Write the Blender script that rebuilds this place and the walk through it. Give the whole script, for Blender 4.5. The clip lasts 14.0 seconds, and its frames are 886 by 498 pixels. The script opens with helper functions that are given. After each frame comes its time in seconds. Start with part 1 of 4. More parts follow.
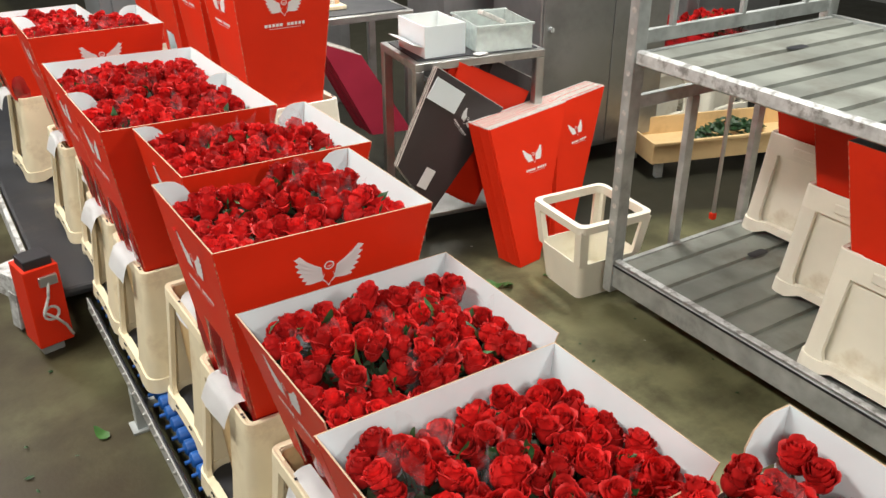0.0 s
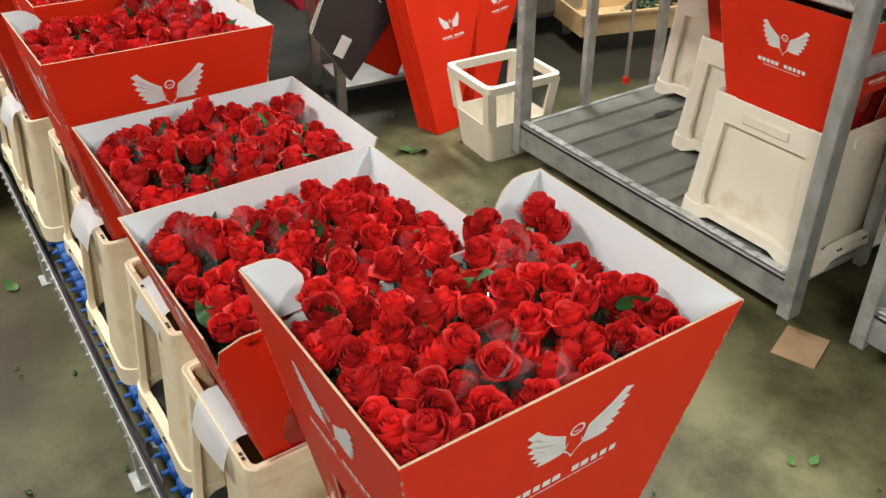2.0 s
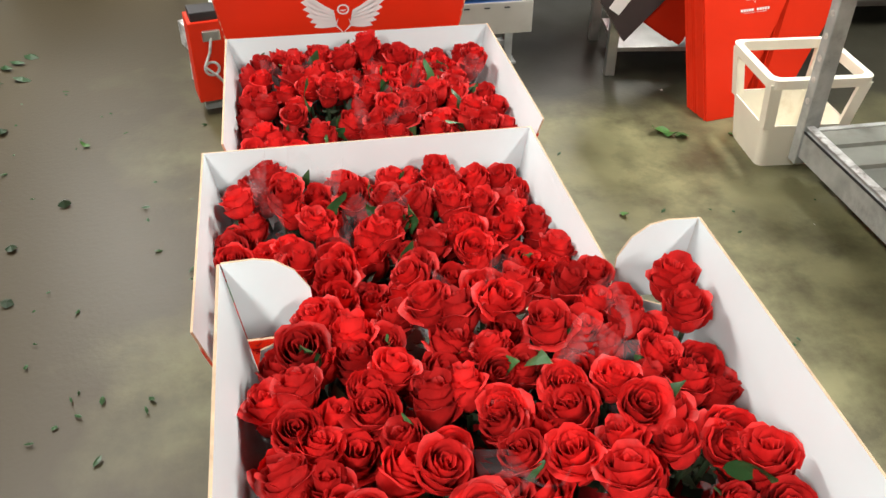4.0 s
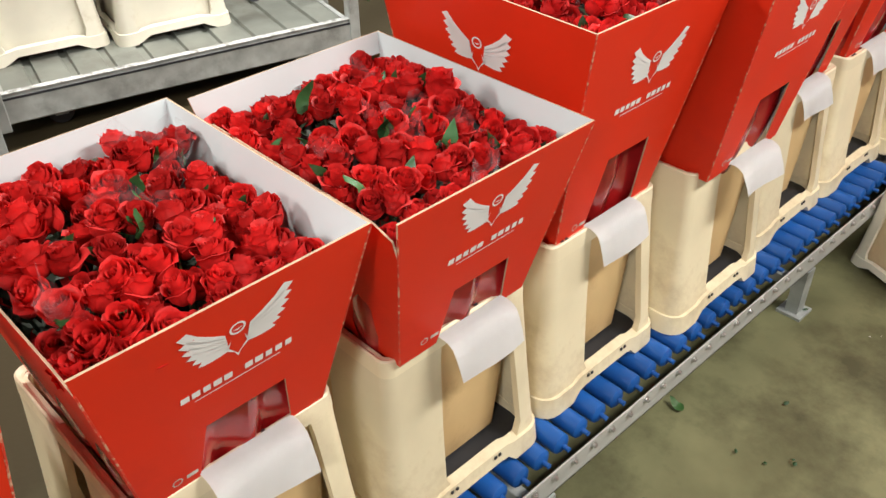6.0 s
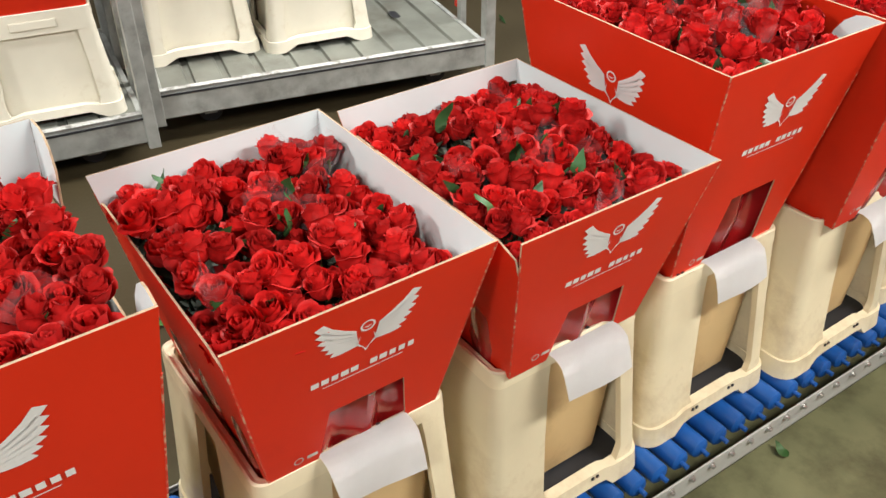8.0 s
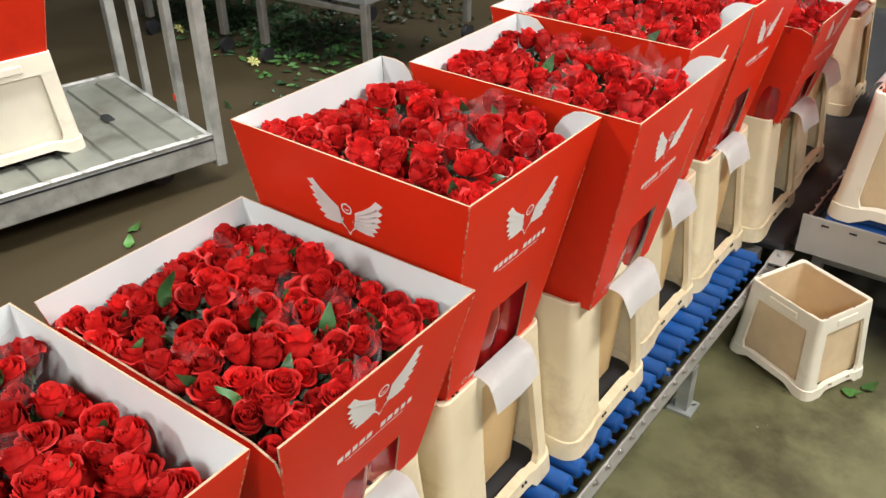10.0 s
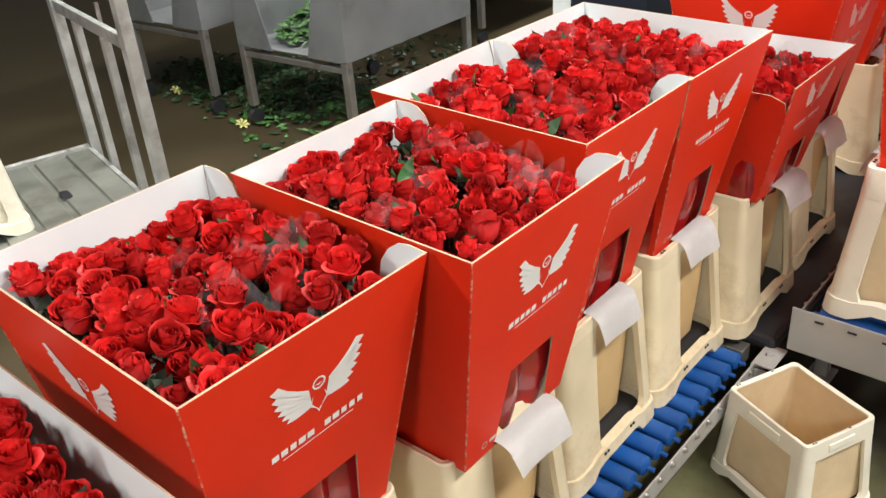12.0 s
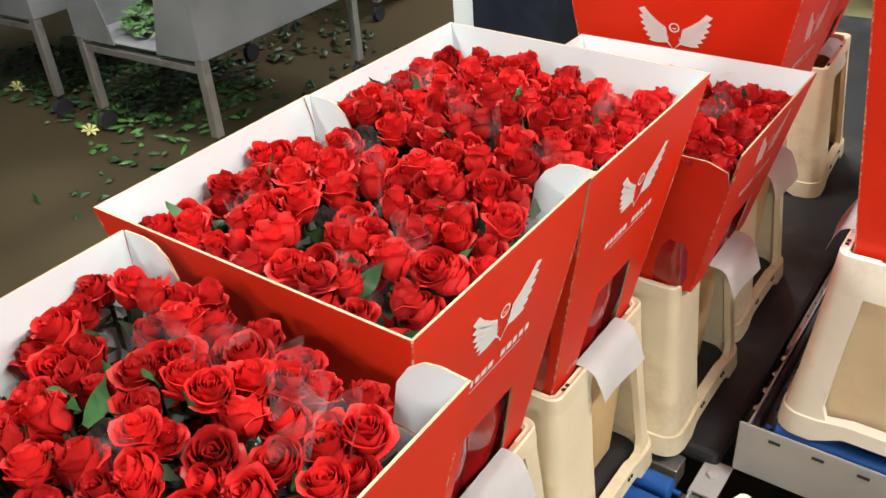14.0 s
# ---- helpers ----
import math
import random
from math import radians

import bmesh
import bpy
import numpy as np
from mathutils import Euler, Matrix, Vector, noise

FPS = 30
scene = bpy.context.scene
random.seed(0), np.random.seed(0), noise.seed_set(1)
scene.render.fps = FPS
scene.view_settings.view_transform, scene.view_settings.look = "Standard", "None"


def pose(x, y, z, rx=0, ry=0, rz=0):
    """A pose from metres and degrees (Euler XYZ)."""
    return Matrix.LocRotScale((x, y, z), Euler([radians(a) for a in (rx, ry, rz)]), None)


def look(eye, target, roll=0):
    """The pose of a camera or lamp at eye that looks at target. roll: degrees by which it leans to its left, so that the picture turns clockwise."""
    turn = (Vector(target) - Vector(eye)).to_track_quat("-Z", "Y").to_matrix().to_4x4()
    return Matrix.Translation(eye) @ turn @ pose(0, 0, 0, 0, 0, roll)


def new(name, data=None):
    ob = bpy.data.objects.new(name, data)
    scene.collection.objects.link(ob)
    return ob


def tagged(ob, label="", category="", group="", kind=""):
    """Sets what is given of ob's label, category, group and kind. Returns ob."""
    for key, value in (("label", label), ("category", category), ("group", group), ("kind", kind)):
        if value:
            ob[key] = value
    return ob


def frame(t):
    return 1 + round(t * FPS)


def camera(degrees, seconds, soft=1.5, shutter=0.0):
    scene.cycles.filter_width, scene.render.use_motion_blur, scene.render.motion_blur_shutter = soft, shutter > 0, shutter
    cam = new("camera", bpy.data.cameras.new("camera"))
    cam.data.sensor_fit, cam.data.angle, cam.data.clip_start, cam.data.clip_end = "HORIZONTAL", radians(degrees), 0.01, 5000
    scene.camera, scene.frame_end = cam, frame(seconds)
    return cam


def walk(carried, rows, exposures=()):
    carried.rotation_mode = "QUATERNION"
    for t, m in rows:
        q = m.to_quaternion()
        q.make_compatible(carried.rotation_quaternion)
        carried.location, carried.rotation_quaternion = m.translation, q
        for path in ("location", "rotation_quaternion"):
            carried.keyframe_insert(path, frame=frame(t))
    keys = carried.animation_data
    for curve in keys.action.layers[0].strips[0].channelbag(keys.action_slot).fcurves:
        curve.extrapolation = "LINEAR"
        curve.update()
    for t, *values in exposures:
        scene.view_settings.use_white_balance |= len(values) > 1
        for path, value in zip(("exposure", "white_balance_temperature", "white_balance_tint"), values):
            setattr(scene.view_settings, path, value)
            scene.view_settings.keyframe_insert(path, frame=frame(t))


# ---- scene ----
cam = camera(54.5, 14.0)
PATH = [
    (0, (-0.667, -1.222, 1.848), (0.284, 0.274, 0.922), 0.1),
    (0.5, (-0.654, -1.248, 1.831), (0.342, 0.223, 0.913), 0.7),
    (1, (-0.615, -1.332, 1.806), (0.521, 0.034, 0.888), 1.3),
    (1.5, (-0.604, -1.402, 1.737), (0.522, -0.099, 0.718), 1.0),
    (2, (-0.483, -1.553, 1.706), (0.426, -0.150, 0.609), -0.5),
    (2.5, (-0.417, -1.642, 1.724), (0.314, -0.163, 0.594), -2.1),
    (2.7, (-0.407, -1.653, 1.711), (0.274, -0.161, 0.567), -3.0),
    (4.8, (0.311, -1.074, 1.559), (0.011, 0.449, 0.298), 3.7),
    (5, (0.446, -1.019, 1.575), (-0.056, 0.442, 0.305), 3.3),
    (5.5, (0.695, -0.781, 1.531), (-0.194, 0.573, 0.357), -0.0),
    (6, (0.919, -0.744, 1.548), (-0.264, 0.366, 0.379), -0.7),
    (6.5, (1.046, -0.795, 1.574), (-0.305, 0.183, 0.469), -0.1),
    (7, (1.042, -0.798, 1.580), (-0.343, 0.112, 0.460), -0.6),
    (7.2, (1.043, -0.792, 1.583), (-0.345, 0.108, 0.459), -0.9),
    (9.3, (0.771, -0.799, 1.617), (-0.402, 0.381, 0.505), 0.5),
    (9.5, (0.779, -0.769, 1.629), (-0.338, 0.481, 0.538), 0.5),
    (10, (0.829, -0.638, 1.654), (-0.209, 0.715, 0.609), -0.8),
    (10.5, (0.844, -0.392, 1.631), (-0.253, 0.916, 0.590), -2.9),
    (11, (0.873, -0.188, 1.622), (-0.305, 1.061, 0.597), -3.9),
    (11.5, (0.882, -0.121, 1.627), (-0.312, 1.123, 0.615), -4.5),
    (12, (0.903, -0.101, 1.630), (-0.285, 1.180, 0.658), -4.5),
    (12.5, (0.919, -0.072, 1.634), (-0.252, 1.244, 0.687), -4.3),
    (13, (0.874, 0.054, 1.619), (-0.241, 1.422, 0.677), -4.2),
    (13.5, (0.727, 0.347, 1.595), (-0.331, 1.714, 0.589), -3.5),
    (14, (0.625, 0.539, 1.593), (-0.414, 1.863, 0.513), -4.4),
]
EXPO = [(0.0, -0.18), (1.5, -0.22), (2.7, -0.03), (5.0, 0.28), (6.5, 0.04), (9.5, 0.06), (14.0, 0.08)]
walk(cam, [(t, look(eye, target, roll)) for t, eye, target, roll in PATH], EXPO)
LAMP_POWER = 176

# ---- light ----
world = bpy.data.worlds.new("hall_air")
scene.world = world
world.use_nodes = True
world.node_tree.nodes["Background"].inputs[0].default_value = (0.9, 0.95, 1.0, 1)
world.node_tree.nodes["Background"].inputs[1].default_value = 0.01
LAMPS = [(-1.7, -3.7), (-1.7, 1.5), (-1.7, 5.2), (2.3, -3.7), (2.3, 1.5), (2.3, 5.2)]
LAMP_Z = 3.6


# ---- materials ----
def mat(name, color, rough=0.5, metal=0.0, vary=0.12, scale=8.0, bump=0.0, bscale=60.0, dirt=None, dirt_scale=2.5, dirt_lo=0.5, dirt_hi=0.7, rand=0.0, coat=0.0, sss=0.0, grain=1.0):
    m = bpy.data.materials.new(name)
    m.use_nodes = True
    nt = m.node_tree
    n, l = nt.nodes, nt.links
    b = n["Principled BSDF"]
    tc = n.new("ShaderNodeTexCoord")
    src = tc.outputs["Object"]
    noise_a = n.new("ShaderNodeTexNoise")
    noise_a.inputs["Scale"].default_value = scale
    noise_a.inputs["Detail"].default_value = 6
    l.new(src, noise_a.inputs["Vector"])
    ramp = n.new("ShaderNodeMapRange")
    ramp.inputs["From Min"].default_value, ramp.inputs["From Max"].default_value = 0.3, 0.7
    ramp.inputs["To Min"].default_value, ramp.inputs["To Max"].default_value = 1 - vary, 1 + vary
    l.new(noise_a.outputs["Fac"], ramp.inputs["Value"])
    mul = n.new("ShaderNodeMix")
    mul.data_type, mul.blend_type = "RGBA", "MULTIPLY"
    mul.inputs["Factor"].default_value = 1
    mul.inputs["A"].default_value = (*color, 1)
    l.new(ramp.outputs["Result"], mul.inputs["B"])
    out = mul.outputs["Result"]
    if rand:
        oi = n.new("ShaderNodeObjectInfo")
        r2 = n.new("ShaderNodeMapRange")
        r2.inputs["To Min"].default_value, r2.inputs["To Max"].default_value = 1 - rand, 1 + rand
        l.new(oi.outputs["Random"], r2.inputs["Value"])
        m2 = n.new("ShaderNodeMix")
        m2.data_type, m2.blend_type = "RGBA", "MULTIPLY"
        m2.inputs["Factor"].default_value = 1
        l.new(out, m2.inputs["A"])
        l.new(r2.outputs["Result"], m2.inputs["B"])
        out = m2.outputs["Result"]
    if dirt:
        nz = n.new("ShaderNodeTexNoise")
        nz.inputs["Scale"].default_value, nz.inputs["Detail"].default_value = dirt_scale, 8
        nz.inputs["Roughness"].default_value = 0.65
        l.new(src, nz.inputs["Vector"])
        mr = n.new("ShaderNodeMapRange")
        mr.inputs["From Min"].default_value, mr.inputs["From Max"].default_value = dirt_lo, dirt_hi
        l.new(nz.outputs["Fac"], mr.inputs["Value"])
        m3 = n.new("ShaderNodeMix")
        m3.data_type = "RGBA"
        l.new(mr.outputs["Result"], m3.inputs["Factor"])
        l.new(out, m3.inputs["A"])
        m3.inputs["B"].default_value = (*dirt, 1)
        out = m3.outputs["Result"]
    l.new(out, b.inputs["Base Color"])
    rr = n.new("ShaderNodeMapRange")
    rr.inputs["To Min"].default_value, rr.inputs["To Max"].default_value = max(rough - 0.12, 0.03), min(rough + 0.12, 1)
    l.new(noise_a.outputs["Fac"], rr.inputs["Value"])
    l.new(rr.outputs["Result"], b.inputs["Roughness"])
    b.inputs["Metallic"].default_value = metal
    b.inputs["Coat Weight"].default_value = coat
    if sss:
        b.inputs["Subsurface Weight"].default_value = sss
        b.inputs["Subsurface Radius"].default_value = (0.01, 0.003, 0.002)
    if bump:
        nb = n.new("ShaderNodeTexNoise")
        nb.inputs["Scale"].default_value, nb.inputs["Detail"].default_value = bscale, 4
        l.new(src, nb.inputs["Vector"])
        bp = n.new("ShaderNodeBump")
        bp.inputs["Strength"].default_value, bp.inputs["Distance"].default_value = bump, 0.004
        l.new(nb.outputs["Fac"], bp.inputs["Height"])
        l.new(bp.outputs["Normal"], b.inputs["Normal"])
    return m


RED = mat("red_coated_card", (0.70, 0.030, 0.008), 0.46, vary=0.05, scale=5, bump=0.04, bscale=25, dirt=(0.56, 0.02, 0.01), dirt_scale=3, dirt_lo=0.55, dirt_hi=0.8)
RED.node_tree.nodes["Principled BSDF"].inputs["Specular IOR Level"].default_value = 0.22
INNER = mat("white_card", (0.74, 0.82, 0.85), 0.6, vary=0.04, scale=6, bump=0.05, bscale=40)
EDGE = mat("card_edge", (0.50, 0.36, 0.24), 0.8, vary=0.2, scale=60)
FOLD = mat("worn_card_fold", (0.60, 0.035, 0.012), 0.6, vary=0.2, scale=40, dirt=(0.62, 0.40, 0.26), dirt_scale=110, dirt_lo=0.50, dirt_hi=0.60)
WHITE = mat("white_print", (0.80, 0.80, 0.80), 0.5, vary=0.05)
TAB = mat("white_tab_card", (0.84, 0.85, 0.87), 0.6, vary=0.06, scale=12, bump=0.1, bscale=30)
CREAM = mat("cream_plastic", (0.79, 0.70, 0.50), 0.42, vary=0.10, scale=5, bump=0.05, bscale=90, dirt=(0.36, 0.24, 0.12), dirt_scale=5.0, dirt_lo=0.52, dirt_hi=0.84, rand=0.08)
CREAM_CLEAN = mat("clean_cream_plastic", (0.89, 0.86, 0.74), 0.4, vary=0.06, scale=5, bump=0.04, bscale=90, dirt=(0.55, 0.46, 0.30), dirt_scale=5.0, dirt_lo=0.58, dirt_hi=0.85, rand=0.05)
LEAFB = mat("bright_fallen_leaf", (0.05, 0.15, 0.03), 0.5, vary=0.3, scale=30, rand=0.4)
# Stained cream, tan because the shade of recessed tubs is in its colour.
CREAM_IN = mat("cream_plastic_shaded_stained", (0.74, 0.53, 0.27), 0.5, vary=0.1, scale=6, dirt=(0.46, 0.30, 0.14), dirt_scale=6, dirt_lo=0.5, dirt_hi=0.8)
PANEL = mat("tan_plastic_panel", (0.76, 0.61, 0.40), 0.5, vary=0.1, scale=6, dirt=(0.60, 0.43, 0.25), dirt_scale=5, dirt_lo=0.5, dirt_hi=0.85)
TAN = mat("tan_board", (0.55, 0.37, 0.22), 0.6, vary=0.1, scale=10, bump=0.05)
BLUE = mat("blue_roller_plastic", (0.010, 0.088, 0.34), 0.4, vary=0.15, scale=10, rand=0.15)
STEEL = mat("brushed_steel", (0.50, 0.50, 0.49), 0.34, metal=0.85, vary=0.12, scale=12, bump=0.05, bscale=120, dirt=(0.22, 0.20, 0.17), dirt_scale=5, dirt_lo=0.55, dirt_hi=0.8)
GALV = mat("galvanised_steel", (0.43, 0.455, 0.45), 0.5, metal=0.35, vary=0.22, scale=14, bump=0.12, bscale=50, dirt=(0.16, 0.16, 0.15), dirt_scale=6, dirt_lo=0.52, dirt_hi=0.8, rand=0.08)
DECK = mat("worn_deck_steel", (0.235, 0.25, 0.225), 0.5, metal=0.22, vary=0.2, scale=6, bump=0.12, bscale=40, dirt=(0.13, 0.12, 0.10), dirt_scale=4, dirt_lo=0.52, dirt_hi=0.78, rand=0.1)
WORN = mat("worn_white_edge", (0.62, 0.64, 0.64), 0.5, metal=0.1, vary=0.25, scale=25, dirt=(0.28, 0.28, 0.27), dirt_scale=18, dirt_lo=0.5, dirt_hi=0.6)
SHEET = mat("grey_sheet_metal", (0.22, 0.235, 0.25), 0.42, metal=0.35, vary=0.12, scale=4, dirt=(0.11, 0.11, 0.10), dirt_scale=3, dirt_lo=0.5, dirt_hi=0.8)
ALU = mat("pale_sheet_metal", (0.52, 0.53, 0.525), 0.4, metal=0.3, vary=0.1, scale=3, bump=0.04, bscale=150, dirt=(0.36, 0.36, 0.35), dirt_scale=2.5, dirt_lo=0.5, dirt_hi=0.85)
STAINLESS = mat("stainless_sheet", (0.42, 0.43, 0.44), 0.36, metal=0.8, vary=0.10, scale=3, bump=0.04, bscale=140, dirt=(0.22, 0.22, 0.22), dirt_scale=2.2, dirt_lo=0.45, dirt_hi=0.8)
BLACK = mat("black_rubber", (0.018, 0.019, 0.0245), 0.55, vary=0.25, scale=10, dirt=(0.07, 0.065, 0.055), dirt_scale=6, dirt_lo=0.55, dirt_hi=0.85)
NAVY = mat("navy_panel", (0.008, 0.013, 0.025), 0.5, vary=0.2)
DARKCARD = mat("charcoal_card", (0.045, 0.036, 0.038), 0.45, vary=0.12, scale=6)
MAROON = mat("maroon_card", (0.42, 0.028, 0.065), 0.45, vary=0.12, scale=6)
ORANGE = mat("orange_plastic", (0.75, 0.16, 0.02), 0.4, vary=0.08)
GREY = mat("grey_card_edges", (0.55, 0.53, 0.50), 0.8, vary=0.25, scale=80)
SLEEVE = mat("dark_red_sleeve", (0.36, 0.010, 0.012), 0.16, vary=0.45, scale=14, bump=0.12, bscale=30, coat=0.6)
LEAF = mat("rose_leaf", (0.034, 0.110, 0.034), 0.42, vary=0.3, scale=30, bump=0.1, bscale=150, rand=0.5)
LEAFY = mat("fallen_leaf", (0.015, 0.052, 0.014), 0.5, vary=0.3, scale=30, rand=0.6)
PALE = mat("pale_petal", (0.55, 0.55, 0.22), 0.6, vary=0.2, scale=40)
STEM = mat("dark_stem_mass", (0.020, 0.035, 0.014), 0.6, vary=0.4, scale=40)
WALLP = mat("hall_wall_panel", (0.15, 0.155, 0.15), 0.7, vary=0.08, scale=1.5, dirt=(0.25, 0.25, 0.24), dirt_scale=0.8, dirt_lo=0.5, dirt_hi=0.8)
ROOF = mat("hall_roof_panel", (0.17, 0.175, 0.175), 0.7, vary=0.06, scale=1)


def rose_material():
    m = mat("red_rose_petal", (0.54, 0.0155, 0.015), 0.5, vary=0.28, scale=45, bump=0.12, bscale=90, rand=0.28, sss=0.0)
    b = m.node_tree.nodes["Principled BSDF"]
    b.inputs["Sheen Weight"].default_value = 0.03
    b.inputs["Sheen Tint"].default_value = (1.0, 0.25, 0.25, 1)
    b.inputs["Specular IOR Level"].default_value = 0.26
    return m


ROSE = rose_material()


def film_material():
    m = bpy.data.materials.new("clear_film")
    m.use_nodes = True
    n, l = m.node_tree.nodes, m.node_tree.links
    out = n["Material Output"]
    b = n["Principled BSDF"]
    b.inputs["Base Color"].default_value = (0.80, 0.74, 0.78, 1)
    b.inputs["Roughness"].default_value = 0.18
    t = n.new("ShaderNodeBsdfTransparent")
    mix = n.new("ShaderNodeMixShader")
    nz = n.new("ShaderNodeTexNoise")
    nz.inputs["Scale"].default_value, nz.inputs["Detail"].default_value = 30, 4
    mr = n.new("ShaderNodeMapRange")
    mr.inputs["From Min"].default_value, mr.inputs["From Max"].default_value = 0.35, 0.75
    mr.inputs["To Min"].default_value, mr.inputs["To Max"].default_value = 0.02, 0.19
    tc = n.new("ShaderNodeTexCoord")
    l.new(tc.outputs["Object"], nz.inputs["Vector"])
    l.new(nz.outputs["Fac"], mr.inputs["Value"])
    l.new(mr.outputs["Result"], mix.inputs["Fac"])
    l.new(t.outputs[0], mix.inputs[1])
    l.new(b.outputs[0], mix.inputs[2])
    l.new(mix.outputs[0], out.inputs["Surface"])
    return m


FILM = film_material()
CLEARBIN = film_material()
CLEARBIN.name = "frosted_bin_plastic"
CLEARBIN.node_tree.nodes["Principled BSDF"].inputs["Base Color"].default_value = (0.62, 0.68, 0.66, 1)
CLEARBIN.node_tree.nodes["Map Range"].inputs["To Min"].default_value = 0.45
CLEARBIN.node_tree.nodes["Map Range"].inputs["To Max"].default_value = 0.62


def floor_material():
    m = mat("hall_concrete", (0.158, 0.155, 0.080), 0.46, vary=0.26, scale=5.0, bump=0.14, bscale=60, dirt=(0.066, 0.062, 0.032), dirt_scale=2.8, dirt_lo=0.45, dirt_hi=0.64)
    nt = m.node_tree
    n, l = nt.nodes, nt.links
    b = n["Principled BSDF"]
    base = b.inputs["Base Color"].links[0].from_socket
    rough = b.inputs["Roughness"].links[0].from_socket
    tc = n["Texture Coordinate"]
    sep = n.new("ShaderNodeSeparateXYZ")
    l.new(tc.outputs["Object"], sep.inputs[0])
    nz = n.new("ShaderNodeTexNoise")
    nz.inputs["Scale"].default_value, nz.inputs["Detail"].default_value = 1.7, 8
    l.new(tc.outputs["Object"], nz.inputs["Vector"])
    add = n.new("ShaderNodeMath")
    add.operation = "MULTIPLY_ADD"
    add.inputs[1].default_value = 2.2
    l.new(nz.outputs["Fac"], add.inputs[0])
    l.new(sep.outputs["X"], add.inputs[2])
    wet = n.new("ShaderNodeMapRange")
    wet.inputs["From Min"].default_value, wet.inputs["From Max"].default_value = 1.12, 0.45
    l.new(add.outputs[0], wet.inputs["Value"])
    mx = n.new("ShaderNodeMix")
    mx.data_type = "RGBA"
    l.new(wet.outputs["Result"], mx.inputs["Factor"])
    l.new(base, mx.inputs["A"])
    mx.inputs["B"].default_value = (0.050, 0.039, 0.021, 1)
    l.new(mx.outputs["Result"], b.inputs["Base Color"])
    mr = n.new("ShaderNodeMix")
    l.new(wet.outputs["Result"], mr.inputs["Factor"])
    l.new(rough, mr.inputs["A"])
    mr.inputs["B"].default_value = 0.42
    # Shade among the far tables and trolleys, put into the floor colour on the east side.
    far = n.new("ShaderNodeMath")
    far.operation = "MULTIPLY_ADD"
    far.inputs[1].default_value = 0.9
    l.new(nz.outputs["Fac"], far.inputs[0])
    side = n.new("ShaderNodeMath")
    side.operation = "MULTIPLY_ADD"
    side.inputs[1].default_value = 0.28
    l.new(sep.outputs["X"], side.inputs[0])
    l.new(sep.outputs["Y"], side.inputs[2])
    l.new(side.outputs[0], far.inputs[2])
    far_shade = n.new("ShaderNodeMapRange")
    far_shade.inputs["From Min"].default_value, far_shade.inputs["From Max"].default_value = 2.20, 2.55
    l.new(far.outputs[0], far_shade.inputs["Value"])
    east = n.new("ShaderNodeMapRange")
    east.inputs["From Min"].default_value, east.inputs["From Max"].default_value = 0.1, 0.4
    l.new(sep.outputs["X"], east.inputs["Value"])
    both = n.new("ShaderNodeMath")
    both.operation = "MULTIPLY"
    l.new(far_shade.outputs["Result"], both.inputs[0])
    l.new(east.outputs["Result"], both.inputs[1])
    shaded_floor = n.new("ShaderNodeMix")
    shaded_floor.data_type = "RGBA"
    l.new(both.outputs[0], shaded_floor.inputs["Factor"])
    l.new(mx.outputs["Result"], shaded_floor.inputs["A"])
    shaded_floor.inputs["B"].default_value = (0.026, 0.025, 0.017, 1)
    l.new(shaded_floor.outputs["Result"], b.inputs["Base Color"])
    b.inputs["Specular IOR Level"].default_value = 0.28
    l.new(mr.outputs["Result"], b.inputs["Roughness"])
    return m


FLOOR = floor_material()


# ---- mesh helpers ----
def mesh_object(name, bm, material, smooth=False):
    me = bpy.data.meshes.new(name)
    bmesh.ops.recalc_face_normals(bm, faces=bm.faces)
    bm.to_mesh(me)
    bm.free()
    for m in material if isinstance(material, (list, tuple)) else [material]:
        me.materials.append(m)
    if smooth:
        for p in me.polygons:
            p.use_smooth = True
        me.set_sharp_from_angle(angle=radians(38))
    return new(name, me)


def part(name, bm, material, parent, label="", smooth=False):
    ob = mesh_object(name, bm, material, smooth)
    ob.parent = parent
    if label:
        tagged(ob, label)
    return ob


def thing(name, m, label, category, group="", kind=""):
    ob = new(name)
    ob.empty_display_size = 0.05
    ob.matrix_basis = m
    return tagged(ob, label, category, group, kind)


def box_bm(bm, cx, cy, cz, sx, sy, sz, rot=None, bevel=0.0):
    r = bmesh.ops.create_cube(bm, size=1)
    vs = r["verts"]
    bmesh.ops.scale(bm, vec=(sx, sy, sz), verts=vs)
    if bevel:
        es = {e for v in vs for e in v.link_edges}
        r2 = bmesh.ops.bevel(bm, geom=list(es), offset=bevel, segments=2, affect="EDGES", profile=0.5)
        vs = list({v for f in r2["faces"] for v in f.verts} | {v for v in vs if v.is_valid})
    if rot is not None:
        bmesh.ops.rotate(bm, cent=(0, 0, 0), matrix=rot.to_3x3(), verts=vs)
    bmesh.ops.translate(bm, vec=(cx, cy, cz), verts=vs)
    return bm


def box(cx, cy, cz, sx, sy, sz, rot=None, bevel=0.003):
    return box_bm(bmesh.new(), cx, cy, cz, sx, sy, sz, rot, bevel)


def tube_bm(bm, a, b, r, seg=10, r2=None):
    a, b = Vector(a), Vector(b)
    res = bmesh.ops.create_cone(bm, cap_ends=True, segments=seg, radius1=r, radius2=r if r2 is None else r2, depth=(b - a).length)
    m = Matrix.Translation((a + b) / 2) @ (b - a).to_track_quat("Z", "Y").to_matrix().to_4x4()
    bmesh.ops.transform(bm, matrix=m, verts=res["verts"])
    return bm


